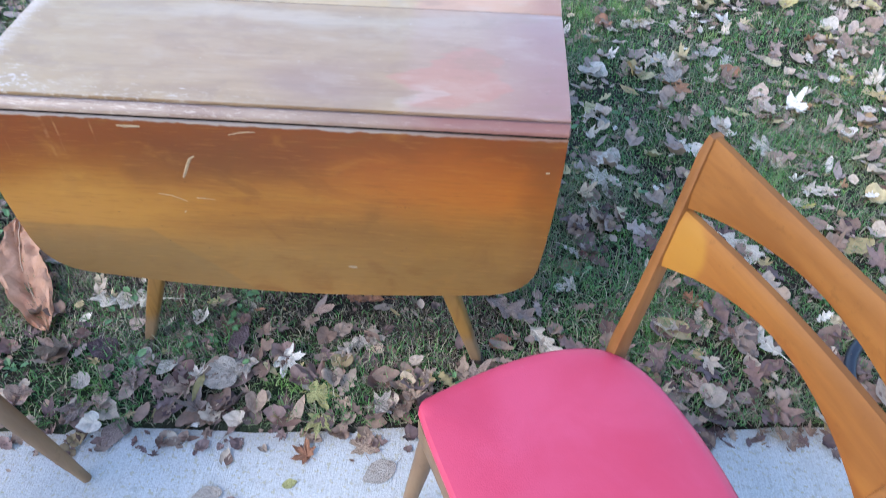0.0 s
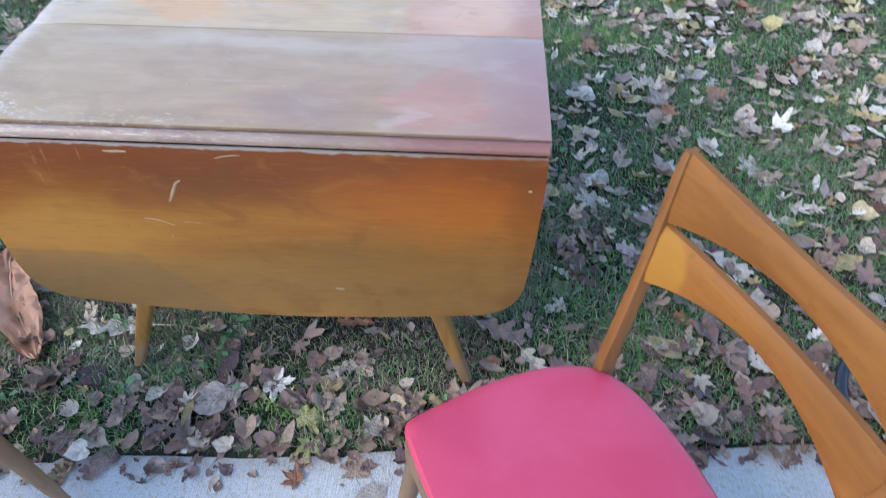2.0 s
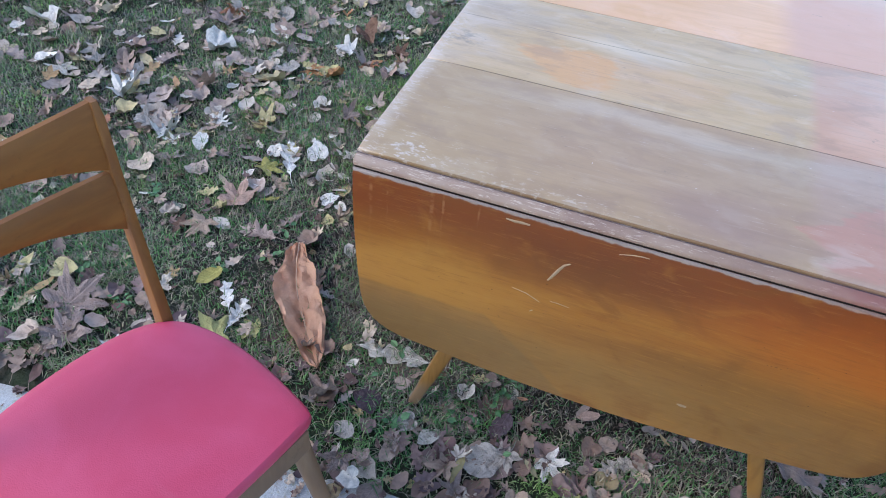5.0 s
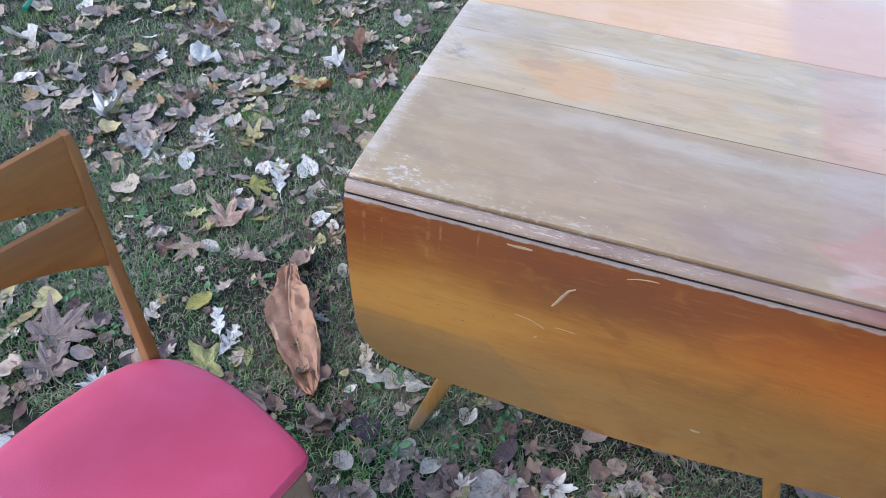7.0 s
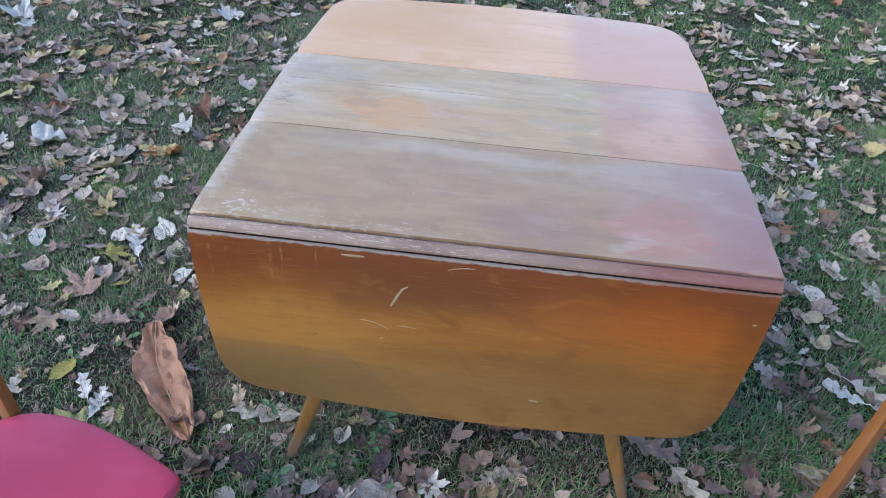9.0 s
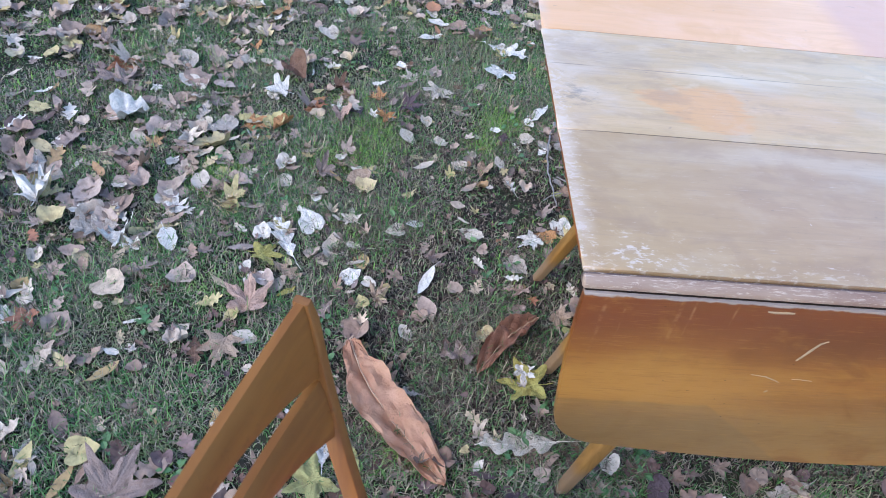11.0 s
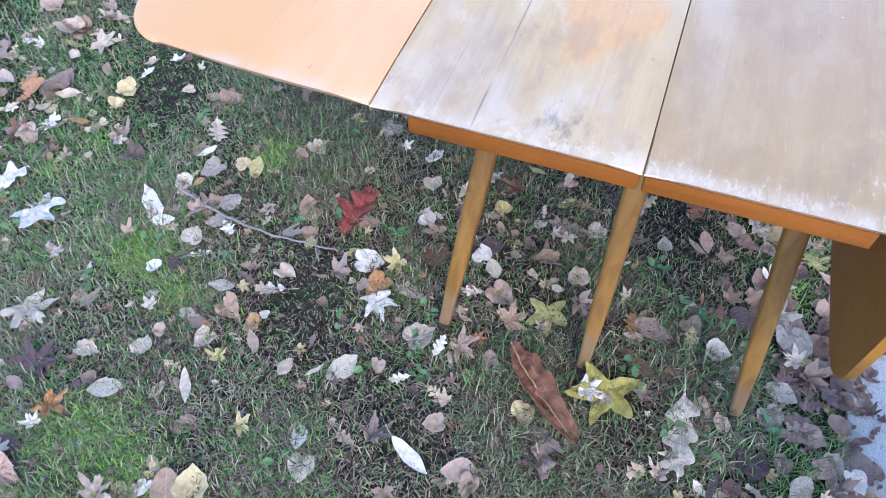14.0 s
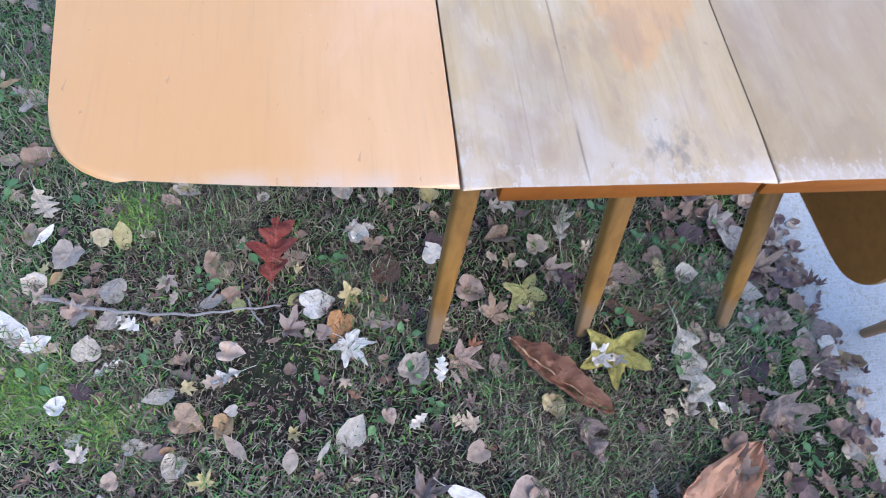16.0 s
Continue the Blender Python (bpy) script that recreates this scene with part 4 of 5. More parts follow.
def build_cushion():
    """Long cushion tied tight across its width, so that it bunches into folds there; the tie is at y = 0."""
    m = pose(1.549, -0.494, SLAB_Z + 0.525, 0, 0, -35.2)
    bm = bmesh.new()
    nx, ny = 44, 84
    rows = {}
    for side in (1, -1):
        for i in range(nx + 1):
            for j in range(ny + 1):
                u, v = i / nx, j / ny
                x, y = 0.60 * u, 0.26 - 0.88 * v
                ex = min(1.0, min(u, 1 - u) / 0.07)
                ey = min(1.0, min(v, 1 - v) / 0.06)
                near = math.exp(-(y / 0.045) ** 2)
                tied = math.exp(-(y / 0.016) ** 2)
                puff = 0.050 * math.sqrt(max(0.0, 1 - (1 - ex) ** 2)) * math.sqrt(max(0.0, 1 - (1 - ey) ** 2)) * (1 - 0.55 * tied)
                fold = 0.007 * noise.noise((x * 7, y * 5, 3.0 * side)) + near * 0.016 * math.sin(x * 95 + 2.5 * math.sin(x * 23)) * (1 - 0.6 * tied)
                bulge = 0.016 * math.exp(-((abs(y) - 0.05) / 0.03) ** 2)
                rise = 0.045 * float(step(-0.10, 0.26, y))
                x += 0.022 * tied * (1 - 2 * u) + 0.006 * noise.noise((y * 14, u * 3, 9.0))
                z = rise + side * puff + (fold + bulge if side > 0 else 0.0) * min(ex, ey)
                rows[side, i, j] = bm.verts.new((x, y, z))
    for i in range(nx):
        for j in range(ny):
            bm.faces.new((rows[1, i, j], rows[1, i + 1, j], rows[1, i + 1, j + 1], rows[1, i, j + 1]))
            bm.faces.new((rows[-1, i, j], rows[-1, i, j + 1], rows[-1, i + 1, j + 1], rows[-1, i + 1, j]))
    bmesh.ops.remove_doubles(bm, verts=bm.verts, dist=0.0004)
    ob = obj("cushion", bm, M_STRIPE)
    ob.matrix_basis = m
    tagged(ob, "grey, yellow and purple striped woven cushion on a pipe chair", "cushion")
    band = curve_points([(0.018, 0.0, 0.004), (0.030, 0.004, 0.036), (0.10, -0.003, 0.050), (0.20, 0.003, 0.048), (0.34, 0.0, 0.048)], 8)
    part("tie", tube(band, 0.006, 10, squash=0.5), M_TIE, ob, "bunched tie of the same grey cloth")


build_lounge()
build_cushion()

# ---- hoses and twig ----
loop = curve_points([(2.75, 0.07, 0.012), (2.43, 0.17, 0.02), (2.19, 0.22, 0.022), (1.965, 0.216, 0.02), (1.844, 0.128, 0.015), (1.807, 0.023, 0.006), (1.83, -0.07, 0.0), (1.885, -0.155, -0.016), (1.950, -0.265, -0.016), (2.09, -0.390, -0.016)], 8)
tagged(obj("rubber_hose", tube(loop, 0.0145, 14), M_HOSE), "black rubber hose looped from the lawn onto the walk", "hose")
line = curve_points([(-2.085, 1.36, 0.01), (-2.30, 1.98, 0.015), (-2.36, 2.5, 0.02), (-2.40, 3.05, 0.02), (-2.25, 3.55, 0.015), (-2.06, 4.18, 0.012)], 8)
tagged(obj("garden_hose", tube(line, 0.012, 12), M_GREEN), "green garden hose lying in the grass", "hose")


def build_twig():
    keys = [(0.205, 0.966, 0.020), (0.200, 1.05, 0.022), (0.195, 1.13, 0.020), (0.203, 1.23, 0.020), (0.216, 1.31, 0.020), (0.250, 1.42, 0.012)]
    pts = curve_points(keys, 5)
    t = thing("fallen_twig", pose(0.28, 0.95, 0), "bare grey fallen twig lying on the lawn", "twig")
    shift = Matrix.Translation((-0.28, -0.95, 0.0))
    stem = tube([p + Vector((0.002 * math.sin(i * 1.7), 0, 0)) for i, p in enumerate(pts)], [0.0020 + 0.0020 * i / len(pts) for i in range(len(pts))], 8)
    stem.transform(shift)
    part("stem", stem, M_TWIG, t)
    for k in ([(0.226, 1.03, 0.020), (0.195, 1.02, 0.015), (0.170, 1.00, 0.010)], [(0.221, 1.11, 0.020), (0.250, 1.09, 0.018)], [(0.240, 1.30, 0.020), (0.270, 1.28, 0.022)]):
        bm = tube(curve_points(k, 3), 0.0020, 6)
        bm.transform(shift)
        part("side_shoot", bm, M_TWIG, t)


build_twig()


# ---- fallen leaves ----
POLAR = {
    "star": [(0, 1.0), (10, 0.76), (22, 0.52), (32, 0.50), (46, 0.78), (57, 0.98), (68, 0.74), (84, 0.48), (98, 0.48), (114, 0.70), (125, 0.80), (138, 0.54), (158, 0.30), (180, 0.20)],
    "maple": [(0, 1.0), (7, 0.74), (13, 0.80), (20, 0.52), (28, 0.44), (36, 0.62), (43, 0.80), (50, 0.98), (57, 0.76), (64, 0.72), (72, 0.46), (84, 0.42), (97, 0.58), (108, 0.70), (118, 0.52), (132, 0.42), (150, 0.36), (168, 0.24), (180, 0.12)],
    "round": [(0, 1.08), (12, 0.90), (25, 0.84), (38, 0.78), (52, 0.76), (66, 0.72), (80, 0.71), (95, 0.70), (110, 0.69), (125, 0.64), (142, 0.58), (160, 0.46), (180, 0.26)]}
AXIAL = {
    "oval": [(-1.0, 0.02), (-0.92, 0.20), (-0.7, 0.42), (-0.4, 0.58), (-0.1, 0.64), (0.2, 0.60), (0.5, 0.47), (0.75, 0.28), (0.92, 0.12), (1.0, 0.02)],
    "long": [(-1.0, 0.02), (-0.9, 0.10), (-0.65, 0.22), (-0.3, 0.30), (0.0, 0.32), (0.3, 0.28), (0.6, 0.20), (0.85, 0.09), (1.0, 0.01)]}


def rounded(points):
    """The same closed outline with a smooth point put in between every two."""
    n = len(points)
    out = []
    for i in range(n):
        (a0, r0), (a1, r1), (a2, r2), (a3, r3) = points[i - 1], points[i], points[(i + 1) % n], points[(i + 2) % n]
        gap = (a2 - a1) % 360
        out += [(a1, r1), ((a1 + 0.5 * gap) % 360, (9 * (r1 + r2) - r0 - r3) / 16)]
    return out


def oak_sections(rng, fine):
    """Stations along an oak leaf: place, half width on one side, half width on the other; deep round lobes."""
    n = 44 if fine else 15
    lobes = rng.choice((3.8, 4.4, 4.9))
    ph, shift = rng.uniform(-0.2, 0.4), rng.choice((-1, 1)) * rng.uniform(0.1, 0.5)
    depth = rng.uniform(0.60, 0.74)
    gain = [[rng.uniform(0.6, 1.2) for _ in range(7)] for _ in range(2)]
    rows = []
    for i in range(n + 1):
        u = i / n
        body = math.sin(math.pi * min(1.0, 0.04 + u ** 0.85)) ** 0.7 * (0.40 + 0.42 * u)
        sides = []
        for k in range(2):
            turn = u * lobes + ph + shift * k
            wave = 0.5 - 0.5 * math.cos(2 * math.pi * turn)
            wave = wave ** 0.75 * gain[k][int(turn + 1) % 7]
            sides.append(max(0.012, body * (1 - depth + depth * wave)) if u < 0.985 else 0.02)
        if u < 0.10:
            sides = [0.02 + 0.3 * u, 0.02 + 0.3 * u]
        rows.append((2 * u - 1, sides[0], sides[1]))
    return rows


def leaf_mesh(kind, seed, curl=0.16, fine=False):
    """Vertices and faces of one dry leaf, about one unit long along x, cupped and crinkled."""
    rng = random.Random(seed)
    fold = 0.0
    if kind == "crumpled":
        kind, curl, fold = rng.choice(("maple", "maple", "oak", "round")), curl * 1.7, rng.choice((-1, 1)) * rng.uniform(0.4, 1.3)
    ph, k, bend, roll = rng.uniform(0, 6.3), rng.choice((2, 3, 4)), rng.uniform(-0.6, 1.0), rng.uniform(-0.2, 0.9)
    vs, fs = [], []

    def lift(x, y):
        r2 = (x * x + y * y) * 4
        return curl * (0.30 * r2 * (0.6 + 0.5 * math.sin(k * math.atan2(y, x) + ph)) + bend * 0.9 * x * x + 0.35 * abs(y) + roll * 1.6 * y * y + fold * 1.8 * max(0.0, y if fold > 0 else -y) * (1 if fold > 0 else -1) + 0.34 * noise.noise((x * 6, y * 6, seed * 1.7)) + 0.12 * noise.noise((x * 15, y * 15, seed * 0.7)))

    if kind in POLAR:
        half = POLAR[kind]
        spread = 0.05 if kind == "round" else 0.12
        rim_pts = [(a, r * rng.uniform(1 - spread, 1 + spread)) for a, r in half] + [(360 - a, r * rng.uniform(1 - spread, 1 + spread)) for a, r in half[-2:0:-1]]
        if fine:
            rim_pts = rounded(rim_pts)
        vs.append((-0.08, 0, lift(-0.08, 0)))
        n = len(rim_pts)
        for s in (0.4, 0.72, 1.0):
            for a, r in rim_pts:
                x, y = -0.08 + 0.55 * s * r * math.cos(radians(a)), 0.55 * s * r * math.sin(radians(a))
                vs.append((x, y, lift(x, y)))
        for i in range(n):
            j = (i + 1) % n
            fs.append((0, 1 + i, 1 + j))
            fs.append((1 + i, 1 + n + i, 1 + n + j, 1 + j))
            fs.append((1 + n + i, 1 + 2 * n + i, 1 + 2 * n + j, 1 + n + j))
        b = -0.08 - 0.55 * 0.16
    else:
        rows = oak_sections(rng, fine) if kind == "oak" else [(u, w * rng.uniform(0.88, 1.1), w * rng.uniform(0.88, 1.1)) for u, w in AXIAL[kind]]
        for u, wl, wr in rows:
            x = 0.5 * u
            for y in (-0.5 * wr, -0.25 * wr, 0, 0.25 * wl, 0.5 * wl):
                sweep = x + (0.42 * abs(y) if kind == "oak" else 0.0)
                vs.append((sweep, y, lift(sweep, y)))
        for i in range(len(rows) - 1):
            for j in range(4):
                a = i * 5 + j
                fs.append((a, a + 1, a + 6, a + 5))
        b = -0.49
    # stalk
    s0 = len(vs)
    bend_y = rng.uniform(-0.12, 0.12)
    for t in (0.0, 0.5, 1.0):
        x, y = b - 0.30 * t + 0.03, bend_y * t * t
        z = lift(b, 0) * (1 - t)
        vs += [(x, y - 0.009, z), (x, y, z + 0.012), (x, y + 0.009, z)]
    for t in (0, 3):
        fs += [(s0 + t, s0 + t + 1, s0 + t + 4, s0 + t + 3), (s0 + t + 1, s0 + t + 2, s0 + t + 5, s0 + t + 4)]
    low = min(v[2] for v in vs)
    return [(x, y, z - low) for x, y, z in vs], fs


LEAF_DATA = {}


def leaf_data(kind, variant, colour):
    key = (kind, variant, colour)
    if key not in LEAF_DATA:
        vs, fs = leaf_mesh(kind, variant * 7 + len(kind), 0.15 + 0.07 * (variant % 4), True)
        me = bpy.data.meshes.new("fallen_leaf")
        me.from_pydata(vs, [], fs)
        for f in me.polygons:
            f.use_smooth = True
        me.materials.append(M_LEAF[colour])
        LEAF_DATA[key] = me
    return LEAF_DATA[key]


KIND_WORDS = {"star": "five-pointed", "maple": "lobed maple", "oak": "deep-lobed oak", "oval": "small oval", "round": "rounded", "long": "long narrow", "crumpled": "crumpled"}
COLOUR_WORDS = {"white": "bleached whitish", "cream": "pale cream", "tan": "dry tan", "pink": "pinkish tan", "mauve": "greyish brown", "grey": "dull grey", "brown": "dark brown", "purple": "purplish dark",
                "rust": "rusty", "orange": "orange-brown", "red": "dark red", "yellow": "yellow", "olive": "yellow-green"}
LAID = []
leaf_rng = random.Random(11)


def ground_at(x, y):
    return SLAB_Z if y < rim(x) else float(lawn_height(x, y))


def lay_leaf(kind, x, y, size, turn, colour, lift=None, wide=1.0):
    on_walk = y < rim(x)
    z = ground_at(x, y) + (0.001 if on_walk else (0.014 if lift is None else 0.9 * lift))
    ob = new("fallen_leaf", leaf_data(kind, leaf_rng.randrange(7), colour))
    tilt = 2 if on_walk else 13
    ob.matrix_basis = pose(x, y, z, leaf_rng.uniform(-tilt, tilt), leaf_rng.uniform(-tilt, tilt), turn) @ Matrix.Diagonal((size, size * wide * leaf_rng.uniform(0.85, 1.1) * (0.75 if kind == "oak" else 1.0), size * (0.45 if on_walk else 1.0), 1))
    where = "on the concrete walk" if on_walk else "lying in the grass"
    tagged(ob, f"{COLOUR_WORDS[colour]} {KIND_WORDS[kind]} leaf {where}", "leaf", "fallen leaves")
    LAID.append((x, y, size))


lay_leaf("star", 0.06, 0.30, 0.151, 173, "yellow")
lay_leaf("maple", 0.055, 0.335, 0.075, -95, "white", 0.03)
lay_leaf("star", 0.21, 0.46, 0.119, -166, "olive")
lay_leaf("oak", 0.34, 0.98, 0.160, -7, "red", None, 1.45)
lay_leaf("maple", 0.12, 0.83, 0.102, -143, "white")
lay_leaf("round", 0.06, 0.71, 0.088, -37, "grey")
lay_leaf("crumpled", 0.07, 0.61, 0.095, -124, "pink")
lay_leaf("oval", 0.05, 0.54, 0.063, -156, "mauve")
lay_leaf("oak", 0.03, 0.14, 0.200, -175, "cream")
lay_leaf("oak", -0.09, 0.39, 0.150, -166, "mauve")
lay_leaf("maple", 0.47, 0.00, 0.091, -35, "white")
lay_leaf("round", 0.47, 0.41, 0.059, 150, "cream")
lay_leaf("oak", 0.38, 0.35, 0.130, -15, "cream")
lay_leaf("crumpled", 0.35, 0.50, 0.078, 108, "tan")
lay_leaf("oak", 0.46, 0.48, 0.103, 95, "mauve")
lay_leaf("oval", 0.24, 0.24, 0.083, -100, "mauve")
lay_leaf("crumpled", 0.24, 0.28, 0.069, 13, "orange")
lay_leaf("long", 0.15, 0.25, 0.113, -126, "brown")
lay_leaf("long", 0.16, 0.16, 0.080, -80, "brown")
lay_leaf("oval", 0.19, -0.04, 0.068, -118, "cream")
lay_leaf("round", 0.13, -0.02, 0.067, -142, "grey")
lay_leaf("maple", 0.02, -0.16, 0.103, -103, "mauve")
lay_leaf("oval", -0.00, -0.09, 0.064, 154, "grey")
lay_leaf("crumpled", 0.12, -0.08, 0.080, 118, "mauve")
lay_leaf("oak", 0.07, 1.07, 0.080, 110, "white")
lay_leaf("oval", 0.04, 1.19, 0.061, 108, "cream")
lay_leaf("crumpled", -0.01, 1.14, 0.072, -110, "tan")
lay_leaf("round", -0.05, 1.23, 0.047, -68, "cream")
lay_leaf("oval", -0.01, 1.27, 0.036, 46, "yellow")
lay_leaf("round", 0.26, 1.29, 0.066, 83, "grey")
lay_leaf("round", 0.20, 1.29, 0.064, 128, "grey")
lay_leaf("crumpled", 0.24, 1.35, 0.091, 137, "mauve")
lay_leaf("crumpled", 0.48, 1.46, 0.085, -149, "cream")
lay_leaf("round", 0.47, 1.20, 0.057, 38, "pink")
lay_leaf("round", 0.14, 1.33, 0.063, 2, "cream")
lay_leaf("oval", 0.06, 1.33, 0.049, -116, "purple")
lay_leaf("round", 0.28, 0.75, 0.095, -10, "brown")
lay_leaf("oval", 0.29, 0.61, 0.055, -148, "cream")
lay_leaf("round", 0.17, 0.85, 0.078, 156, "orange")
lay_leaf("oval", 0.23, 0.94, 0.040, 132, "olive")
lay_leaf("round", 0.22, 1.05, 0.039, 17, "olive")
lay_leaf("oval", 0.23, 1.10, 0.053, -72, "grey")
lay_leaf("crumpled", 0.53, 0.63, 0.075, 147, "brown")
lay_leaf("long", -0.19, 0.63, 0.100, -115, "white")
lay_leaf("maple", -0.42, 0.85, 0.106, 138, "cream")
lay_leaf("round", -0.53, 0.83, 0.102, 125, "white")
lay_leaf("oak", -0.60, 0.76, 0.159, 118, "white")
lay_leaf("star", -0.64, 0.69, 0.113, 3, "yellow")
lay_leaf("oak", -0.57, 0.64, 0.108, -31, "tan")
lay_leaf("round", -0.40, 0.64, 0.070, 36, "white")
lay_leaf("oval", -0.40, 0.75, 0.052, -25, "cream")
lay_leaf("oak", -0.46, 0.51, 0.096, -122, "mauve")
lay_leaf("crumpled", -0.39, 0.40, 0.072, -70, "tan")
lay_leaf("oak", -0.27, 0.31, 0.103, 113, "tan")
lay_leaf("round", -0.28, 0.82, 0.068, -164, "cream")
lay_leaf("oval", -0.23, 0.85, 0.056, -163, "white")
lay_leaf("round", -0.21, 1.38, 0.062, -79, "cream")
lay_leaf("round", -0.16, 1.27, 0.062, 12, "cream")
lay_leaf("crumpled", -0.27, 1.45, 0.109, -10, "purple")
lay_leaf("oval", -0.27, 1.28, 0.076, -57, "cream")
lay_leaf("maple", -0.27, 1.65, 0.097, 179, "cream")
lay_leaf("maple", -0.17, 1.56, 0.130, -110, "cream")
lay_leaf("oak", 0.10, 1.89, 0.200, -31, "white")
lay_leaf("star", 0.07, 1.72, 0.150, -107, "white")
lay_leaf("long", 0.19, 1.47, 0.135, 48, "white")
lay_leaf("crumpled", -0.50, 1.35, 0.086, -81, "pink")
lay_leaf("round", -0.64, 1.01, 0.077, -52, "cream")
lay_leaf("oval", -0.53, 0.95, 0.052, 89, "white")
lay_leaf("maple", -0.38, 1.49, 0.092, 146, "orange")
lay_leaf("oak", -0.47, 0.17, 0.119, 128, "white")
lay_leaf("oak", -0.41, 0.12, 0.116, 95, "white")
lay_leaf("star", -0.43, 0.03, 0.135, -144, "olive")
lay_leaf("maple", -0.35, 0.09, 0.091, -158, "olive")
lay_leaf("maple", -0.69, 0.38, 0.131, -98, "tan")
lay_leaf("maple", -0.65, 0.53, 0.164, 95, "pink")
lay_leaf("maple", -0.92, 0.85, 0.103, 42, "white")
lay_leaf("crumpled", -1.04, 0.72, 0.120, -95, "white")
lay_leaf("oval", -0.91, 0.72, 0.089, -61, "white")
lay_leaf("crumpled", -1.12, 0.75, 0.142, -165, "grey")
lay_leaf("maple", -0.83, 0.00, 0.200, 71, "mauve")
lay_leaf("maple", -0.77, -0.10, 0.177, 143, "mauve")
lay_leaf("crumpled", -0.63, -0.10, 0.087, 164, "white")
lay_leaf("oak", -0.65, 0.13, 0.096, 85, "cream")
lay_leaf("oak", -0.51, 0.42, 0.139, 166, "mauve")
lay_leaf("oak", -0.75, 0.36, 0.104, -76, "brown")
lay_leaf("oak", -0.24, 0.28, 0.097, 168, "grey")
lay_leaf("crumpled", -1.31, 0.86, 0.170, 99, "white")
lay_leaf("star", -1.62, 0.90, 0.132, -32, "cream")
lay_leaf("crumpled", -1.92, 1.18, 0.169, 160, "white")
lay_leaf("crumpled", -1.18, 1.27, 0.141, 43, "white")
lay_leaf("long", -1.38, 1.01, 0.178, 114, "grey")
lay_leaf("oak", -0.92, 1.04, 0.130, -74, "tan")
lay_leaf("crumpled", -1.06, 1.00, 0.130, -111, "pink")
lay_leaf("maple", -0.78, 1.28, 0.114, -20, "orange")
lay_leaf("crumpled", -0.68, 1.28, 0.091, -131, "orange")
lay_leaf("maple", -0.59, 1.38, 0.092, -43, "rust")
lay_leaf("maple", -1.28, 1.47, 0.200, 166, "mauve")
lay_leaf("oval", -1.08, 1.63, 0.127, -61, "grey")
lay_leaf("crumpled", -0.73, 1.48, 0.120, -177, "white")
lay_leaf("round", -0.93, 1.24, 0.091, -164, "cream")
lay_leaf("maple", 0.37, -0.02, 0.107, -119, "grey")
lay_leaf("round", 0.06, -0.13, 0.053, -75, "pink")
lay_leaf("crumpled", -0.08, -0.02, 0.113, -145, "mauve")
lay_leaf("round", 0.02, -0.00, 0.084, 173, "purple")
lay_leaf("oval", 0.34, 0.05, 0.083, -105, "purple")
lay_leaf("oak", 0.66, 0.07, 0.094, -159, "grey")
lay_leaf("oval", 0.53, 0.16, 0.057, -160, "pink")
lay_leaf("oval", -0.55, 0.21, 0.081, -119, "yellow")
lay_leaf("round", -1.02, 1.38, 0.095, 64, "tan")
lay_leaf("round", 0.32, -0.05, 0.114, -165, "grey")
lay_leaf("maple", 0.56, -0.08, 0.106, -3, "olive")
lay_leaf("maple", 0.57, -0.15, 0.084, -90, "olive")
lay_leaf("oak", 0.63, 0.20, 0.109, 179, "rust")
lay_leaf("oak", 0.61, 0.05, 0.088, -136, "grey")
lay_leaf("crumpled", 0.71, -0.10, 0.084, 11, "grey")
lay_leaf("maple", 0.68, -0.19, 0.083, 99, "tan")
lay_leaf("oak", 1.00, 0.20, 0.179, -33, "mauve")
lay_leaf("maple", 1.27, 0.72, 0.109, 176, "cream")
lay_leaf("crumpled", 1.13, 0.69, 0.090, -8, "grey")
lay_leaf("crumpled", 1.26, 0.54, 0.104, -93, "tan")
lay_leaf("oak", 1.18, 0.42, 0.084, -32, "cream")
lay_leaf("maple", 1.16, 0.30, 0.056, -167, "cream")
lay_leaf("oak", 1.65, 0.48, 0.145, -28, "cream")
lay_leaf("crumpled", 1.40, 0.30, 0.081, -91, "tan")
lay_leaf("crumpled", 1.48, 0.26, 0.080, 140, "rust")
lay_leaf("oak", 1.63, 0.15, 0.146, 119, "cream")
lay_leaf("maple", 1.90, 0.71, 0.091, -1, "cream")
lay_leaf("oak", 2.11, 0.63, 0.089, -169, "grey")
lay_leaf("maple", 2.17, 0.55, 0.070, -88, "cream")
lay_leaf("crumpled", 1.56, 0.16, 0.108, -93, "mauve")
lay_leaf("round", 1.71, 0.32, 0.049, -105, "yellow")
lay_leaf("crumpled", 2.12, 0.33, 0.164, -97, "mauve")
lay_leaf("oak", 2.02, 0.33, 0.114, 133, "grey")
lay_leaf("round", 0.42, -0.36, 0.078, -129, "mauve")
lay_leaf("oval", 0.36, -0.33, 0.066, -162, "grey")
lay_leaf("crumpled", 0.55, -0.22, 0.068, 154, "rust")
lay_leaf("oval", 0.53, -0.29, 0.033, 24, "olive")
lay_leaf("oak", 0.73, -0.39, 0.110, 177, "purple")
lay_leaf("round", 0.81, -0.37, 0.071, -35, "purple")
lay_leaf("crumpled", 0.83, -0.48, 0.056, 144, "purple")
lay_leaf("long", 0.09, -0.46, 0.099, 55, "mauve")
lay_leaf("maple", 0.17, -0.47, 0.080, 105, "rust")
lay_leaf("oval", 0.26, -0.46, 0.056, 88, "tan")
lay_leaf("long", 0.94, -0.53, 0.061, -2, "rust")
lay_leaf("oval", 0.72, -0.25, 0.081, -147, "grey")
lay_leaf("oval", 0.11, -0.20, 0.082, -104, "mauve")
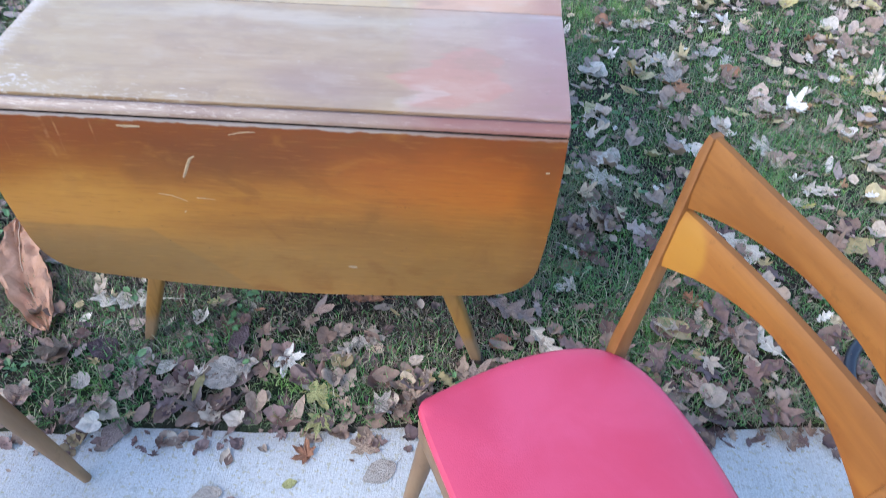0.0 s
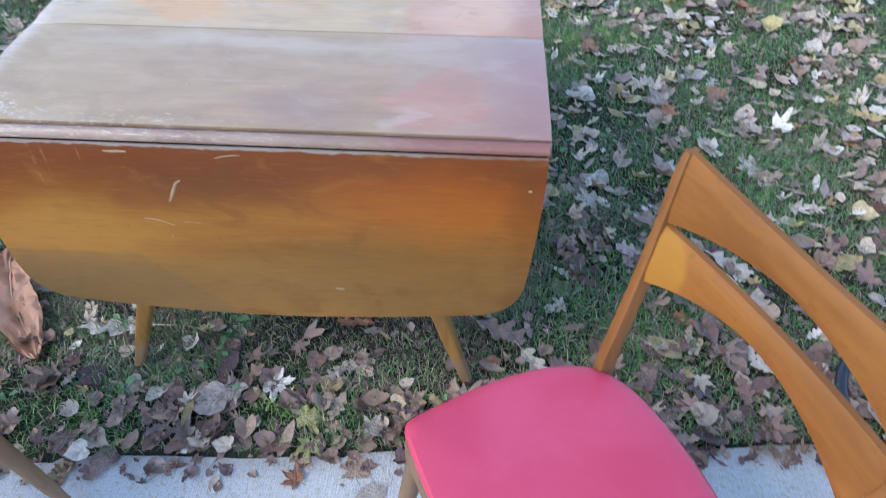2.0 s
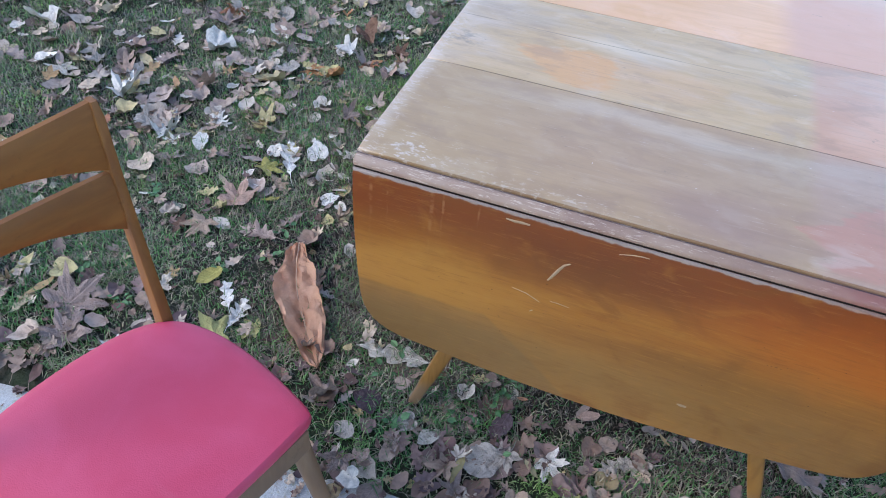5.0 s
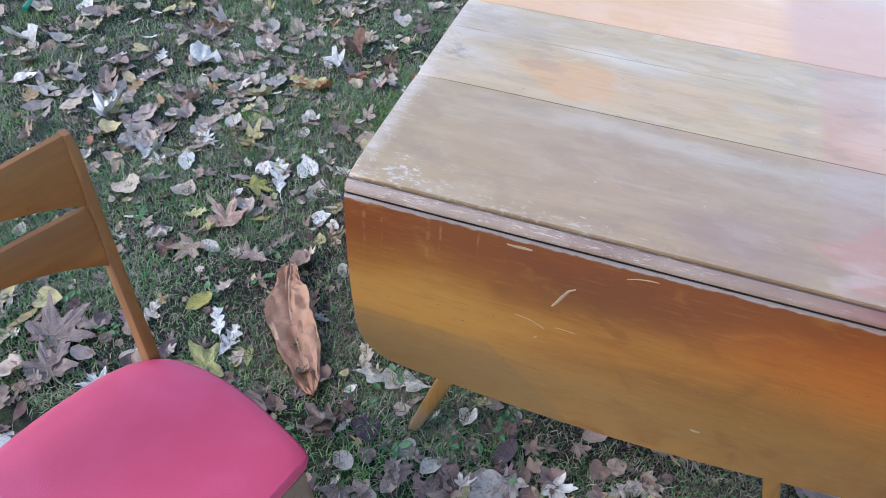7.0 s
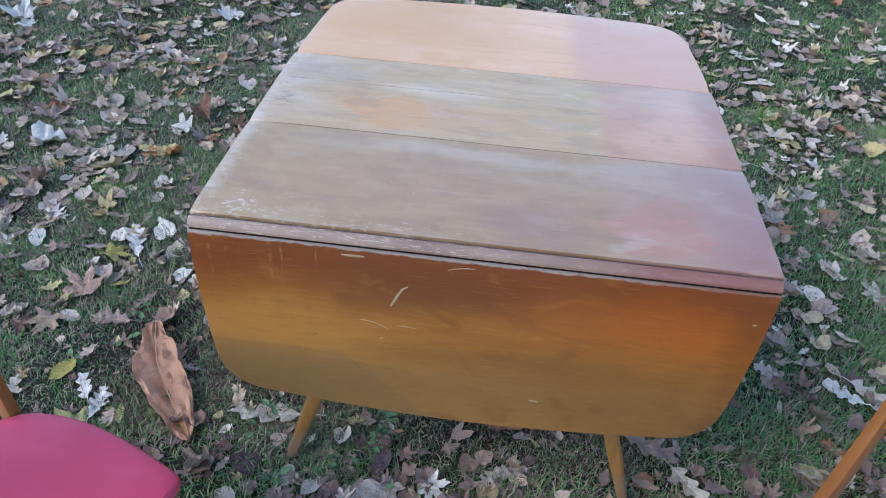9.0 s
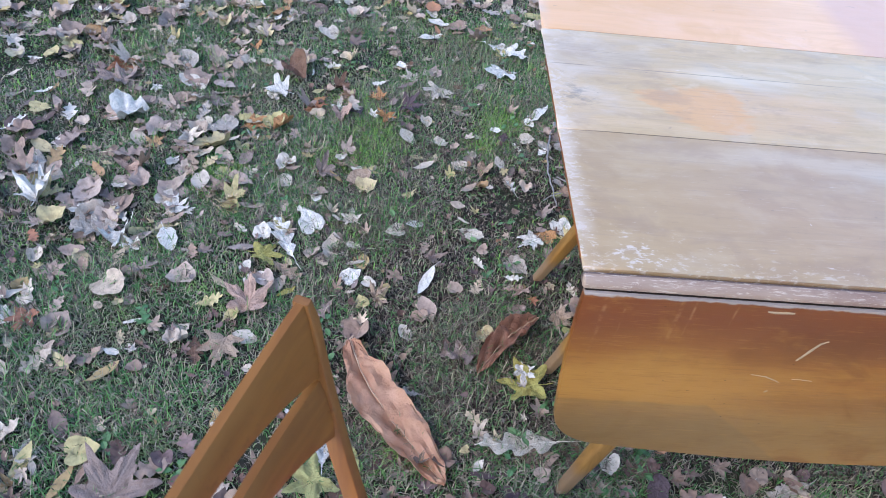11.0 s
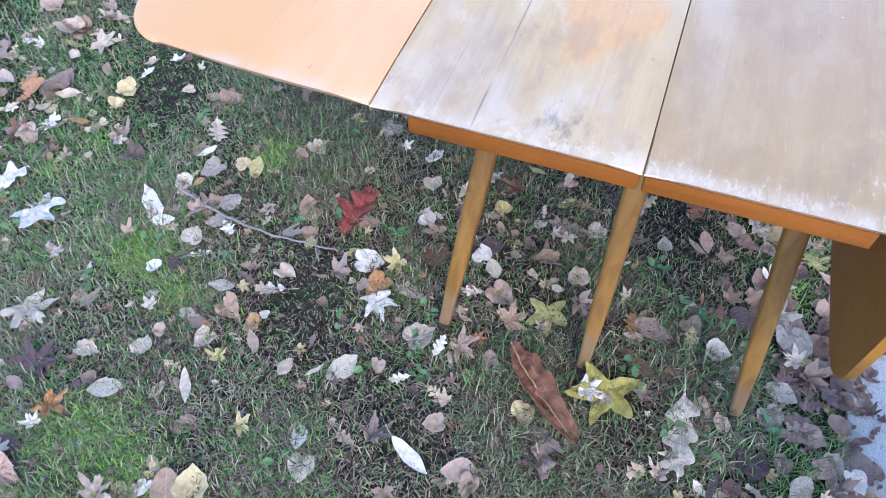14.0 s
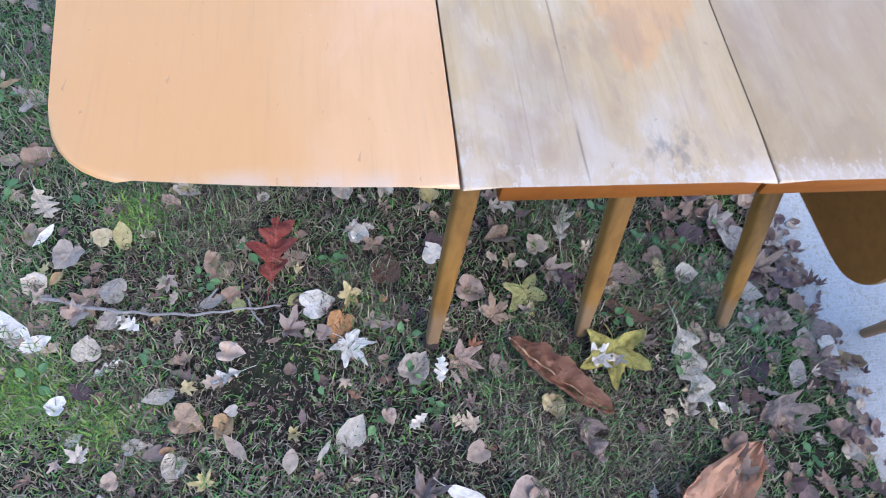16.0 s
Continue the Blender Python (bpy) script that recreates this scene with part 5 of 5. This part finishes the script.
lay_leaf("crumpled", 0.28, -0.13, 0.083, 135, "mauve")
lay_leaf("oak", 1.57, 0.46, 0.135, 144, "white")
lay_leaf("oak", 1.09, 0.10, 0.162, -59, "cream")
lay_leaf("maple", 1.76, 1.95, 0.186, 56, "cream")
lay_leaf("maple", 1.73, 1.46, 0.140, 108, "grey")
lay_leaf("oak", 1.53, 1.38, 0.115, 51, "cream")
lay_leaf("maple", 1.84, 1.73, 0.101, 113, "white")
lay_leaf("round", 1.82, 2.46, 0.105, 10, "white")
lay_leaf("maple", 2.09, 2.28, 0.115, 56, "grey")
lay_leaf("long", -0.81, 2.05, 0.142, 67, "orange")
lay_leaf("maple", -1.29, 1.57, 0.153, -83, "rust")
lay_leaf("crumpled", -1.94, 2.37, 0.200, 164, "white")
lay_leaf("oak", 1.49, 1.63, 0.137, 170, "cream")
lay_leaf("maple", 1.57, 1.27, 0.142, 166, "grey")
lay_leaf("oak", 1.79, 1.42, 0.127, 61, "cream")
lay_leaf("maple", 1.35, 1.83, 0.097, -164, "cream")
lay_leaf("maple", 2.16, 2.29, 0.159, 169, "tan")
lay_leaf("maple", 1.81, 0.92, 0.124, -158, "cream")
lay_leaf("crumpled", 1.55, 2.75, 0.182, -120, "mauve")
lay_leaf("maple", 0.95, 3.14, 0.168, 49, "grey")
lay_leaf("maple", 1.84, 3.63, 0.143, 25, "cream")
lay_leaf("crumpled", -0.94, 2.66, 0.163, 89, "white")
lay_leaf("maple", -1.87, 2.32, 0.126, 154, "white")
lay_leaf("oak", -1.32, 3.11, 0.200, -101, "cream")
lay_leaf("maple", -0.09, 3.26, 0.178, -179, "tan")
lay_leaf("maple", 0.56, 3.57, 0.148, 152, "cream")
lay_leaf("crumpled", 0.05, 3.74, 0.155, -175, "white")
lay_leaf("crumpled", 1.12, 3.70, 0.186, 136, "mauve")


def build_big_leaf(name, path, width, cup, material, label):
    """A large leathery leaf along a path on the ground, its margins rolled up."""
    pts = curve_points(path, 16)
    n = len(pts) - 1
    bm = bmesh.new()
    rows = []
    for i, p in enumerate(pts):
        f = i / n
        w = width * float(np.interp(f, (0, 0.08, 0.20, 0.36, 0.56, 0.76, 0.91, 1.0), (0.16, 0.38, 0.62, 1.02, 1.10, 0.98, 0.60, 0.06)))
        way = pts[min(i + 1, n)] - pts[max(i - 1, 0)]
        side = Vector((-way.y, way.x, 0)).normalized()
        row = []
        for j in range(17):
            s = -1 + j / 8
            ripple = 1 + 0.22 * noise.noise((f * 7, s * 1.5, width * 50)) + 0.05 * noise.noise((f * 26, s, 4.0))
            roll = cup * s * s
            out = side * (w * s * ripple * (1 - 0.35 * roll))
            z = w * roll * 0.9 + 0.010 * math.exp(-(s / 0.12) ** 2) * -1 + 0.017 * noise.noise((f * 8, s * 2.2, 5.0)) + 0.0024 * math.sin(f * 82 - abs(s) * 11) * abs(s) ** 0.5 + 0.004 * noise.noise((f * 22, s * 5, 2.0))
            row.append(bm.verts.new(p + out + Vector((0, 0, z + 0.012))))
        rows.append(row)
    for a, b in zip(rows, rows[1:]):
        for j in range(16):
            bm.faces.new((a[j], a[j + 1], b[j + 1], b[j]))
    bmesh.ops.solidify(bm, geom=bm.faces[:], thickness=0.0012)
    ob = tagged(obj(name, bm, material), label, "leaf")
    spine = [p + Vector((0, 0, 0.008 + 0.014 * noise.noise((i / n * 9, 0.0, 5.0)))) for i, p in enumerate(pts)]
    tail = pts[0] + (pts[0] - pts[2]) * 0.8 + Vector((0, 0, 0.012))
    part("midrib", tube([tail] + spine, [0.0026] + [0.0024 * (1 - 0.8 * i / n) for i in range(n + 1)], 6), M_RIB, ob, "pale midrib and stalk")


def big_leaf_material(name, light, dark):
    m = Mat(name, 0.55, spec=0.35)
    p = m.place()
    a = m.noise(p, 14.0, 5.0, 0.6, 0.6)
    fine = m.noise(p, 120.0, 4.0, 0.65)
    c = m.mix(m.ramp(a, 0.35, 0.65), dark, light)
    c = m.mix(m.ramp(fine, 0.55, 0.78, 0, 0.35), c, tuple(x * 0.6 for x in dark))
    m.bump(m.math("ADD", a, fine), 0.3, 0.01)
    return m.done(c)


build_big_leaf("large_leaf", [(-0.375, 0.405, 0.010), (-0.345, 0.330, 0.006), (-0.295, 0.240, 0.004), (-0.222, 0.145, 0.002), (-0.137, 0.040, 0.0)], 0.060, 0.34,
               big_leaf_material("leathery_brown_leaf", (0.76, 0.46, 0.29), (0.66, 0.36, 0.21)), "very large leathery rust-brown leaf on the grass")
build_big_leaf("large_leaf", [(0.105, 0.511, 0.014), (0.056, 0.470, 0.022), (0.003, 0.413, 0.020), (-0.059, 0.330, 0.008)], 0.040, 0.80,
               big_leaf_material("curled_brown_leaf", (0.50, 0.27, 0.17), (0.34, 0.155, 0.095)), "large curled brown leaf beside the table leg")


def free_spot(x, y, r):
    return all((x - a) ** 2 + (y - b) ** 2 > (r + 0.35 * s) ** 2 for a, b, s in LAID)


PALETTE = ["tan"] * 7 + ["mauve"] * 6 + ["cream"] * 4 + ["white"] * 2 + ["grey"] * 3 + ["brown"] * 6 + ["purple"] * 4 + ["pink"] * 4 + ["rust"] + ["orange"] + ["yellow", "olive", "olive"]
KINDS = ["maple"] * 4 + ["oak"] * 6 + ["oval"] * 3 + ["round"] * 4 + ["long"] * 3 + ["crumpled"] * 8


def scatter_near():
    """Leaves that lie round the table, one by one."""
    rng = random.Random(21)
    made = 0
    while made < 66:
        x, y = rng.uniform(-1.0, 2.3), rng.uniform(-0.2, 2.1)
        if y < rim(x) + 0.01:
            continue
        size = rng.uniform(0.045, 0.092)
        if not free_spot(x, y, size * 0.3):
            continue
        lay_leaf(rng.choice(KINDS), x, y, size, rng.uniform(0, 360), rng.choice(PALETTE), rng.uniform(0.004, 0.022))
        made += 1


scatter_near()


def scatter_side():
    """Bigger curled oak and maple leaves on the open lawn beside the table."""
    rng = random.Random(57)
    tones = ["mauve"] * 5 + ["grey"] * 3 + ["white"] * 2 + ["cream"] * 2 + ["pink"] * 3 + ["tan"] * 3 + ["brown", "yellow", "olive"]
    made = 0
    while made < 36:
        x, y = rng.uniform(-1.9, 0.1), rng.uniform(0.75, 3.0)
        size = rng.uniform(0.07, 0.125)
        if not free_spot(x, y, size * 0.25):
            continue
        lay_leaf(rng.choice(["oak", "oak", "oak", "maple", "maple", "crumpled", "round"]), x, y, size, rng.uniform(0, 360), rng.choice(tones), rng.uniform(0.014, 0.034))
        made += 1


scatter_side()


def scatter_litter():
    """Small leaves and scraps: the drift along the walk, and the lawn further out."""
    rng = random.Random(33)
    shapes = [leaf_mesh(k, s + 40, 0.26) for k in ("maple", "oak", "oak", "oval", "long", "crumpled", "crumpled", "round") for s in range(5)]
    far_shapes = [leaf_mesh(k, s + 90, 0.26) for k in ("oval", "long") for s in range(5)]
    vs, fs = [], []

    def drop(x, y, size, z):
        pts, faces = rng.choice(far_shapes if abs(x) > 4.2 or y > 6.0 else shapes)
        m = pose(x, y, z, rng.uniform(-16, 16), rng.uniform(-16, 16), rng.uniform(0, 360)) @ Matrix.Diagonal((size, size * rng.uniform(0.75, 1.1), size, 1))
        k = len(vs)
        vs.extend(tuple(m @ Vector(p)) for p in pts)
        fs.extend(tuple(k + i for i in f) for f in faces)

    def lawn(n, x0, x1, y0, y1, s0, s1):
        for _ in range(n):
            x, y = rng.uniform(x0, x1), rng.uniform(y0, y1)
            if y > rim(x) + 0.005:
                drop(x, y, rng.uniform(s0, s1), float(lawn_height(x, y)) + rng.uniform(0.002, 0.02))

    lawn(1050, -1.3, 2.6, -0.2, 2.3, 0.02, 0.065)
    lawn(80, -1.5, -0.35, -0.2, 1.3, 0.05, 0.105)
    lawn(380, -1.3, 2.4, 0.4, 2.3, 0.04, 0.085)
    lawn(2300, -3.0, 3.8, 1.9, 5.2, 0.055, 0.122)
    lawn(480, -3.0, -0.9, -0.2, 2.2, 0.06, 0.118)
    lawn(360, 2.2, 3.8, -0.1, 2.0, 0.05, 0.11)
    lawn(240, 1.2, 2.6, 0.5, 2.4, 0.055, 0.11)
    lawn(330, -2.4, -0.45, 0.7, 3.2, 0.045, 0.11)
    lawn(160, 1.3, 3.4, 1.0, 3.4, 0.05, 0.11)
    lawn(3000, -9.0, 9.0, 5.0, 14.0, 0.07, 0.13)
    for reach in (1.0, 2.0, 3.2):
        lawn(420, -3.0 - reach, 3.8 + reach, 5.2, 5.2 + reach, 0.06, 0.12)
        lawn(300, -3.0 - reach, -3.0, 0.0, 5.2, 0.06, 0.12)
        lawn(300, 3.8, 3.8 + reach, 0.3, 5.2, 0.06, 0.12)
    lawn(900, -9.0, -3.0, -0.8, 5.2, 0.05, 0.12)
    lawn(800, 3.8, 9.0, 0.1, 5.2, 0.05, 0.12)
    def finish(material, label):
        me = bpy.data.meshes.new("leaf_litter")
        me.from_pydata(vs, [], fs)
        for f in me.polygons:
            f.use_smooth = True
        me.materials.append(material)
        tagged(new("leaf_litter", me), label, "leaf litter", kind="stuff")
        vs.clear()
        fs.clear()

    finish(M_LITTER, "mixed small dry autumn leaves strewn over the lawn")
    # the drift against the walk: darker, damp, heaped
    lawn(1700, -1.3, 2.5, -0.2, 2.3, 0.012, 0.034)
    for n, x0, x1, y0, y1, s0, s1 in DRIFT:
        lawn(n, x0, x1, y0, y1, s0, s1)
    for _ in range(300):  # scraps blown onto the walk's rim
        x = rng.uniform(-0.8, 2.2)
        drop(x, rim(x) - abs(rng.gauss(0, 0.035)), rng.uniform(0.012, 0.05), SLAB_Z + 0.001)
    finish(M_DRIFT, "damp purplish-brown leaves drifted along the walk")


DRIFT = ((420, -0.9, 2.4, -0.27, 0.12, 0.03, 0.085), (230, 0.2, 2.4, -0.24, 0.02, 0.045, 0.095), (190, 1.15, 2.5, -0.08, 0.6, 0.045, 0.10))
scatter_litter()


# ---- grass and weeds ----
def blades(name, count, x0, x1, y0, y1, h0, h1, width, seed, label, tufts=(), material=None):
    rng = np.random.default_rng(seed)
    x, y = rng.uniform(x0, x1, count), rng.uniform(y0, y1, count)
    if tufts:  # gathered round a few middles: x, y, spread
        pick = np.array(tufts)[rng.integers(0, len(tufts), count)]
        x, y = rng.normal(pick[:, 0], pick[:, 2]), rng.normal(pick[:, 1], pick[:, 2])
    patch = np.sin(x * 5.1 + 1.3) * np.sin(y * 4.3 + 0.4) + 0.7 * np.sin(x * 11.7 - y * 8.9) + 0.5 * np.sin(x * 2.1 + y * 17.0)
    keep = (y > rim(x) + 0.012) & (rng.random(count) < 0.82 + 0.20 * patch)
    worn_off = np.exp(-(((x - 0.15) / 0.75) ** 2 + ((y - 0.65) / 0.75) ** 2) ** 2)
    keep &= rng.random(count) > 0.50 * worn_off * (patch < 0.5)
    x, y, patch = x[keep], y[keep], patch[keep]
    n = len(x)
    z = lawn_height(x, y) - 0.002
    h = rng.uniform(h0, h1, n) * (0.8 + 0.2 * patch)
    a, lean = rng.uniform(0, 2 * np.pi, n), np.abs(rng.normal(1.1, 0.55, n))
    dx, dy = np.cos(a), np.sin(a)
    w = width * rng.uniform(0.6, 1.3, n)
    sx, sy = -dy * w, dx * w
    mid_r, mid_z = 0.5 * h * np.sin(lean * 0.6), 0.5 * h * np.cos(lean * 0.6)
    tip_r, tip_z = mid_r + 0.5 * h * np.sin(np.minimum(lean * 1.7, 1.7)), mid_z + 0.5 * h * np.cos(np.minimum(lean * 1.7, 1.7))
    v = np.stack([np.stack([x - sx, y - sy, z], -1), np.stack([x + sx, y + sy, z], -1),
                  np.stack([x + dx * mid_r + sx * 0.8, y + dy * mid_r + sy * 0.8, z + mid_z], -1), np.stack([x + dx * mid_r - sx * 0.8, y + dy * mid_r - sy * 0.8, z + mid_z], -1),
                  np.stack([x + dx * tip_r, y + dy * tip_r, z + np.maximum(tip_z, 0.002)], -1)], 1)
    i = np.arange(n)[:, None] * 5
    loops = np.concatenate([i + np.array([0, 1, 2, 3]), i + np.array([3, 2, 4])], 1).ravel()
    starts = (np.arange(n)[:, None] * 7 + np.array([0, 4])).ravel()
    me = bpy.data.meshes.new(name)
    me.vertices.add(n * 5)
    me.vertices.foreach_set("co", v.reshape(-1).astype(np.float32))
    me.loops.add(n * 7)
    me.loops.foreach_set("vertex_index", loops.astype(np.int32))
    me.polygons.add(n * 2)
    me.polygons.foreach_set("loop_start", starts.astype(np.int32))
    me.update(calc_edges=True)
    me.validate()
    me.materials.append(material or M_GRASS)
    tagged(new(name, me), label, "grass", kind="stuff")


blades("grass", 270000, -1.3, 2.4, -0.2, 2.2, 0.018, 0.064, 0.0014, 1, "thin short green lawn grass with dry straw blades")
blades("grass", 210000, -3.0, 3.8, 2.2, 5.2, 0.022, 0.050, 0.0019, 2, "thin green lawn grass further from the walk")
blades("grass", 60000, -3.0, -1.3, -0.3, 2.2, 0.022, 0.050, 0.0018, 3, "thin green lawn grass at the side of the table")
blades("grass", 50000, 2.4, 3.8, -0.1, 2.2, 0.022, 0.050, 0.0018, 4, "thin green lawn grass beyond the chairs")
blades("grass", 60000, -9.0, 9.0, 5.2, 14.0, 0.03, 0.06, 0.006, 5, "thin green lawn grass far off")
blades("grass", 40000, -9.0, -3.0, -0.8, 5.2, 0.03, 0.06, 0.006, 6, "thin green lawn grass far off")
blades("grass", 40000, 3.8, 9.0, 0.1, 5.2, 0.03, 0.06, 0.006, 7, "thin green lawn grass far off")


blades("grass", 14000, 0, 0, 0, 0, 0.018, 0.050, 0.0013, 9, "fresh yellow-green tufts of lawn grass",
       ((-0.38, 1.21, 0.055), (-0.43, 1.13, 0.045), (-0.36, 1.28, 0.045), (-0.84, 1.02, 0.05), (0.45, 1.27, 0.03), (0.0, 1.29, 0.035), (-0.48, 1.45, 0.05), (0.06, 1.42, 0.04)), M_FRESH)

blades("grass", 80000, -1.5, 1.1, 0.0, 1.60, 0.014, 0.048, 0.0013, 10, "dead straw-coloured thatch in the worn lawn", material=M_STRAW)
blades("grass", 95000, -0.5, 1.0, 0.10, 1.35, 0.014, 0.046, 0.0017, 13, "matted brown thatch, coloured darker for the shade under the table", material=M_SHADED_THATCH)
blades("grass", 105000, -2.4, 0.3, 0.6, 3.6, 0.016, 0.048, 0.0017, 11, "dry straw blades among the open lawn grass", material=M_STRAW)
blades("grass", 22000, -2.4, 0.3, 0.6, 3.6, 0.018, 0.052, 0.0018, 12, "fresh green blades among the open lawn grass", material=M_FRESH)
blades("grass", 40000, 0.9, 5.5, 0.7, 5.5, 0.020, 0.050, 0.0018, 14, "fresh green blades in the lawn beyond the table", material=M_FRESH)


def build_weeds():
    rng = random.Random(8)
    vs, fs = [], []
    spots = [(0.04, 0.16), (0.02, 0.10), (0.10, 0.24), (-0.02, 0.66), (0.05, 0.72), (0.27, 1.12), (-0.03, 0.78), (0.20, 0.02), (0.10, -0.03), (0.36, -0.02), (0.26, 0.05)]
    spots += [(rng.uniform(-1.2, 2.2), rng.uniform(-0.1, 2.2)) for _ in range(75)]
    for cx, cy in spots:
        if cy < rim(cx) + 0.04:
            continue
        for _ in range(rng.randint(3, 8)):
            a, d, s = rng.uniform(0, 6.3), rng.uniform(0.004, 0.035), rng.uniform(0.006, 0.014)
            x, y = cx + d * math.cos(a), cy + d * math.sin(a)
            z = float(lawn_height(x, y)) + rng.uniform(0.010, 0.030)
            m = pose(x, y, z, rng.uniform(-25, 25), rng.uniform(-25, 25), math.degrees(a))
            k = len(vs)
            for px, py, pz in ((-1, 0, -0.2), (-0.5, 0.55, 0), (0.2, 0.62, 0.05), (1, 0, -0.1), (0.2, -0.62, 0.05), (-0.5, -0.55, 0), (0, 0, -0.08)):
                vs.append(tuple(m @ Vector((px * s, py * s, pz * s))))
            fs.extend((k + i, k + (i + 1) % 6, k + 6) for i in range(6))
    me = bpy.data.meshes.new("ground_weeds")
    me.from_pydata(vs, [], fs)
    me.materials.append(M_WEED)
    tagged(new("ground_weeds", me), "small round-leaved green weeds low in the lawn", "weeds", kind="stuff")


build_weeds()
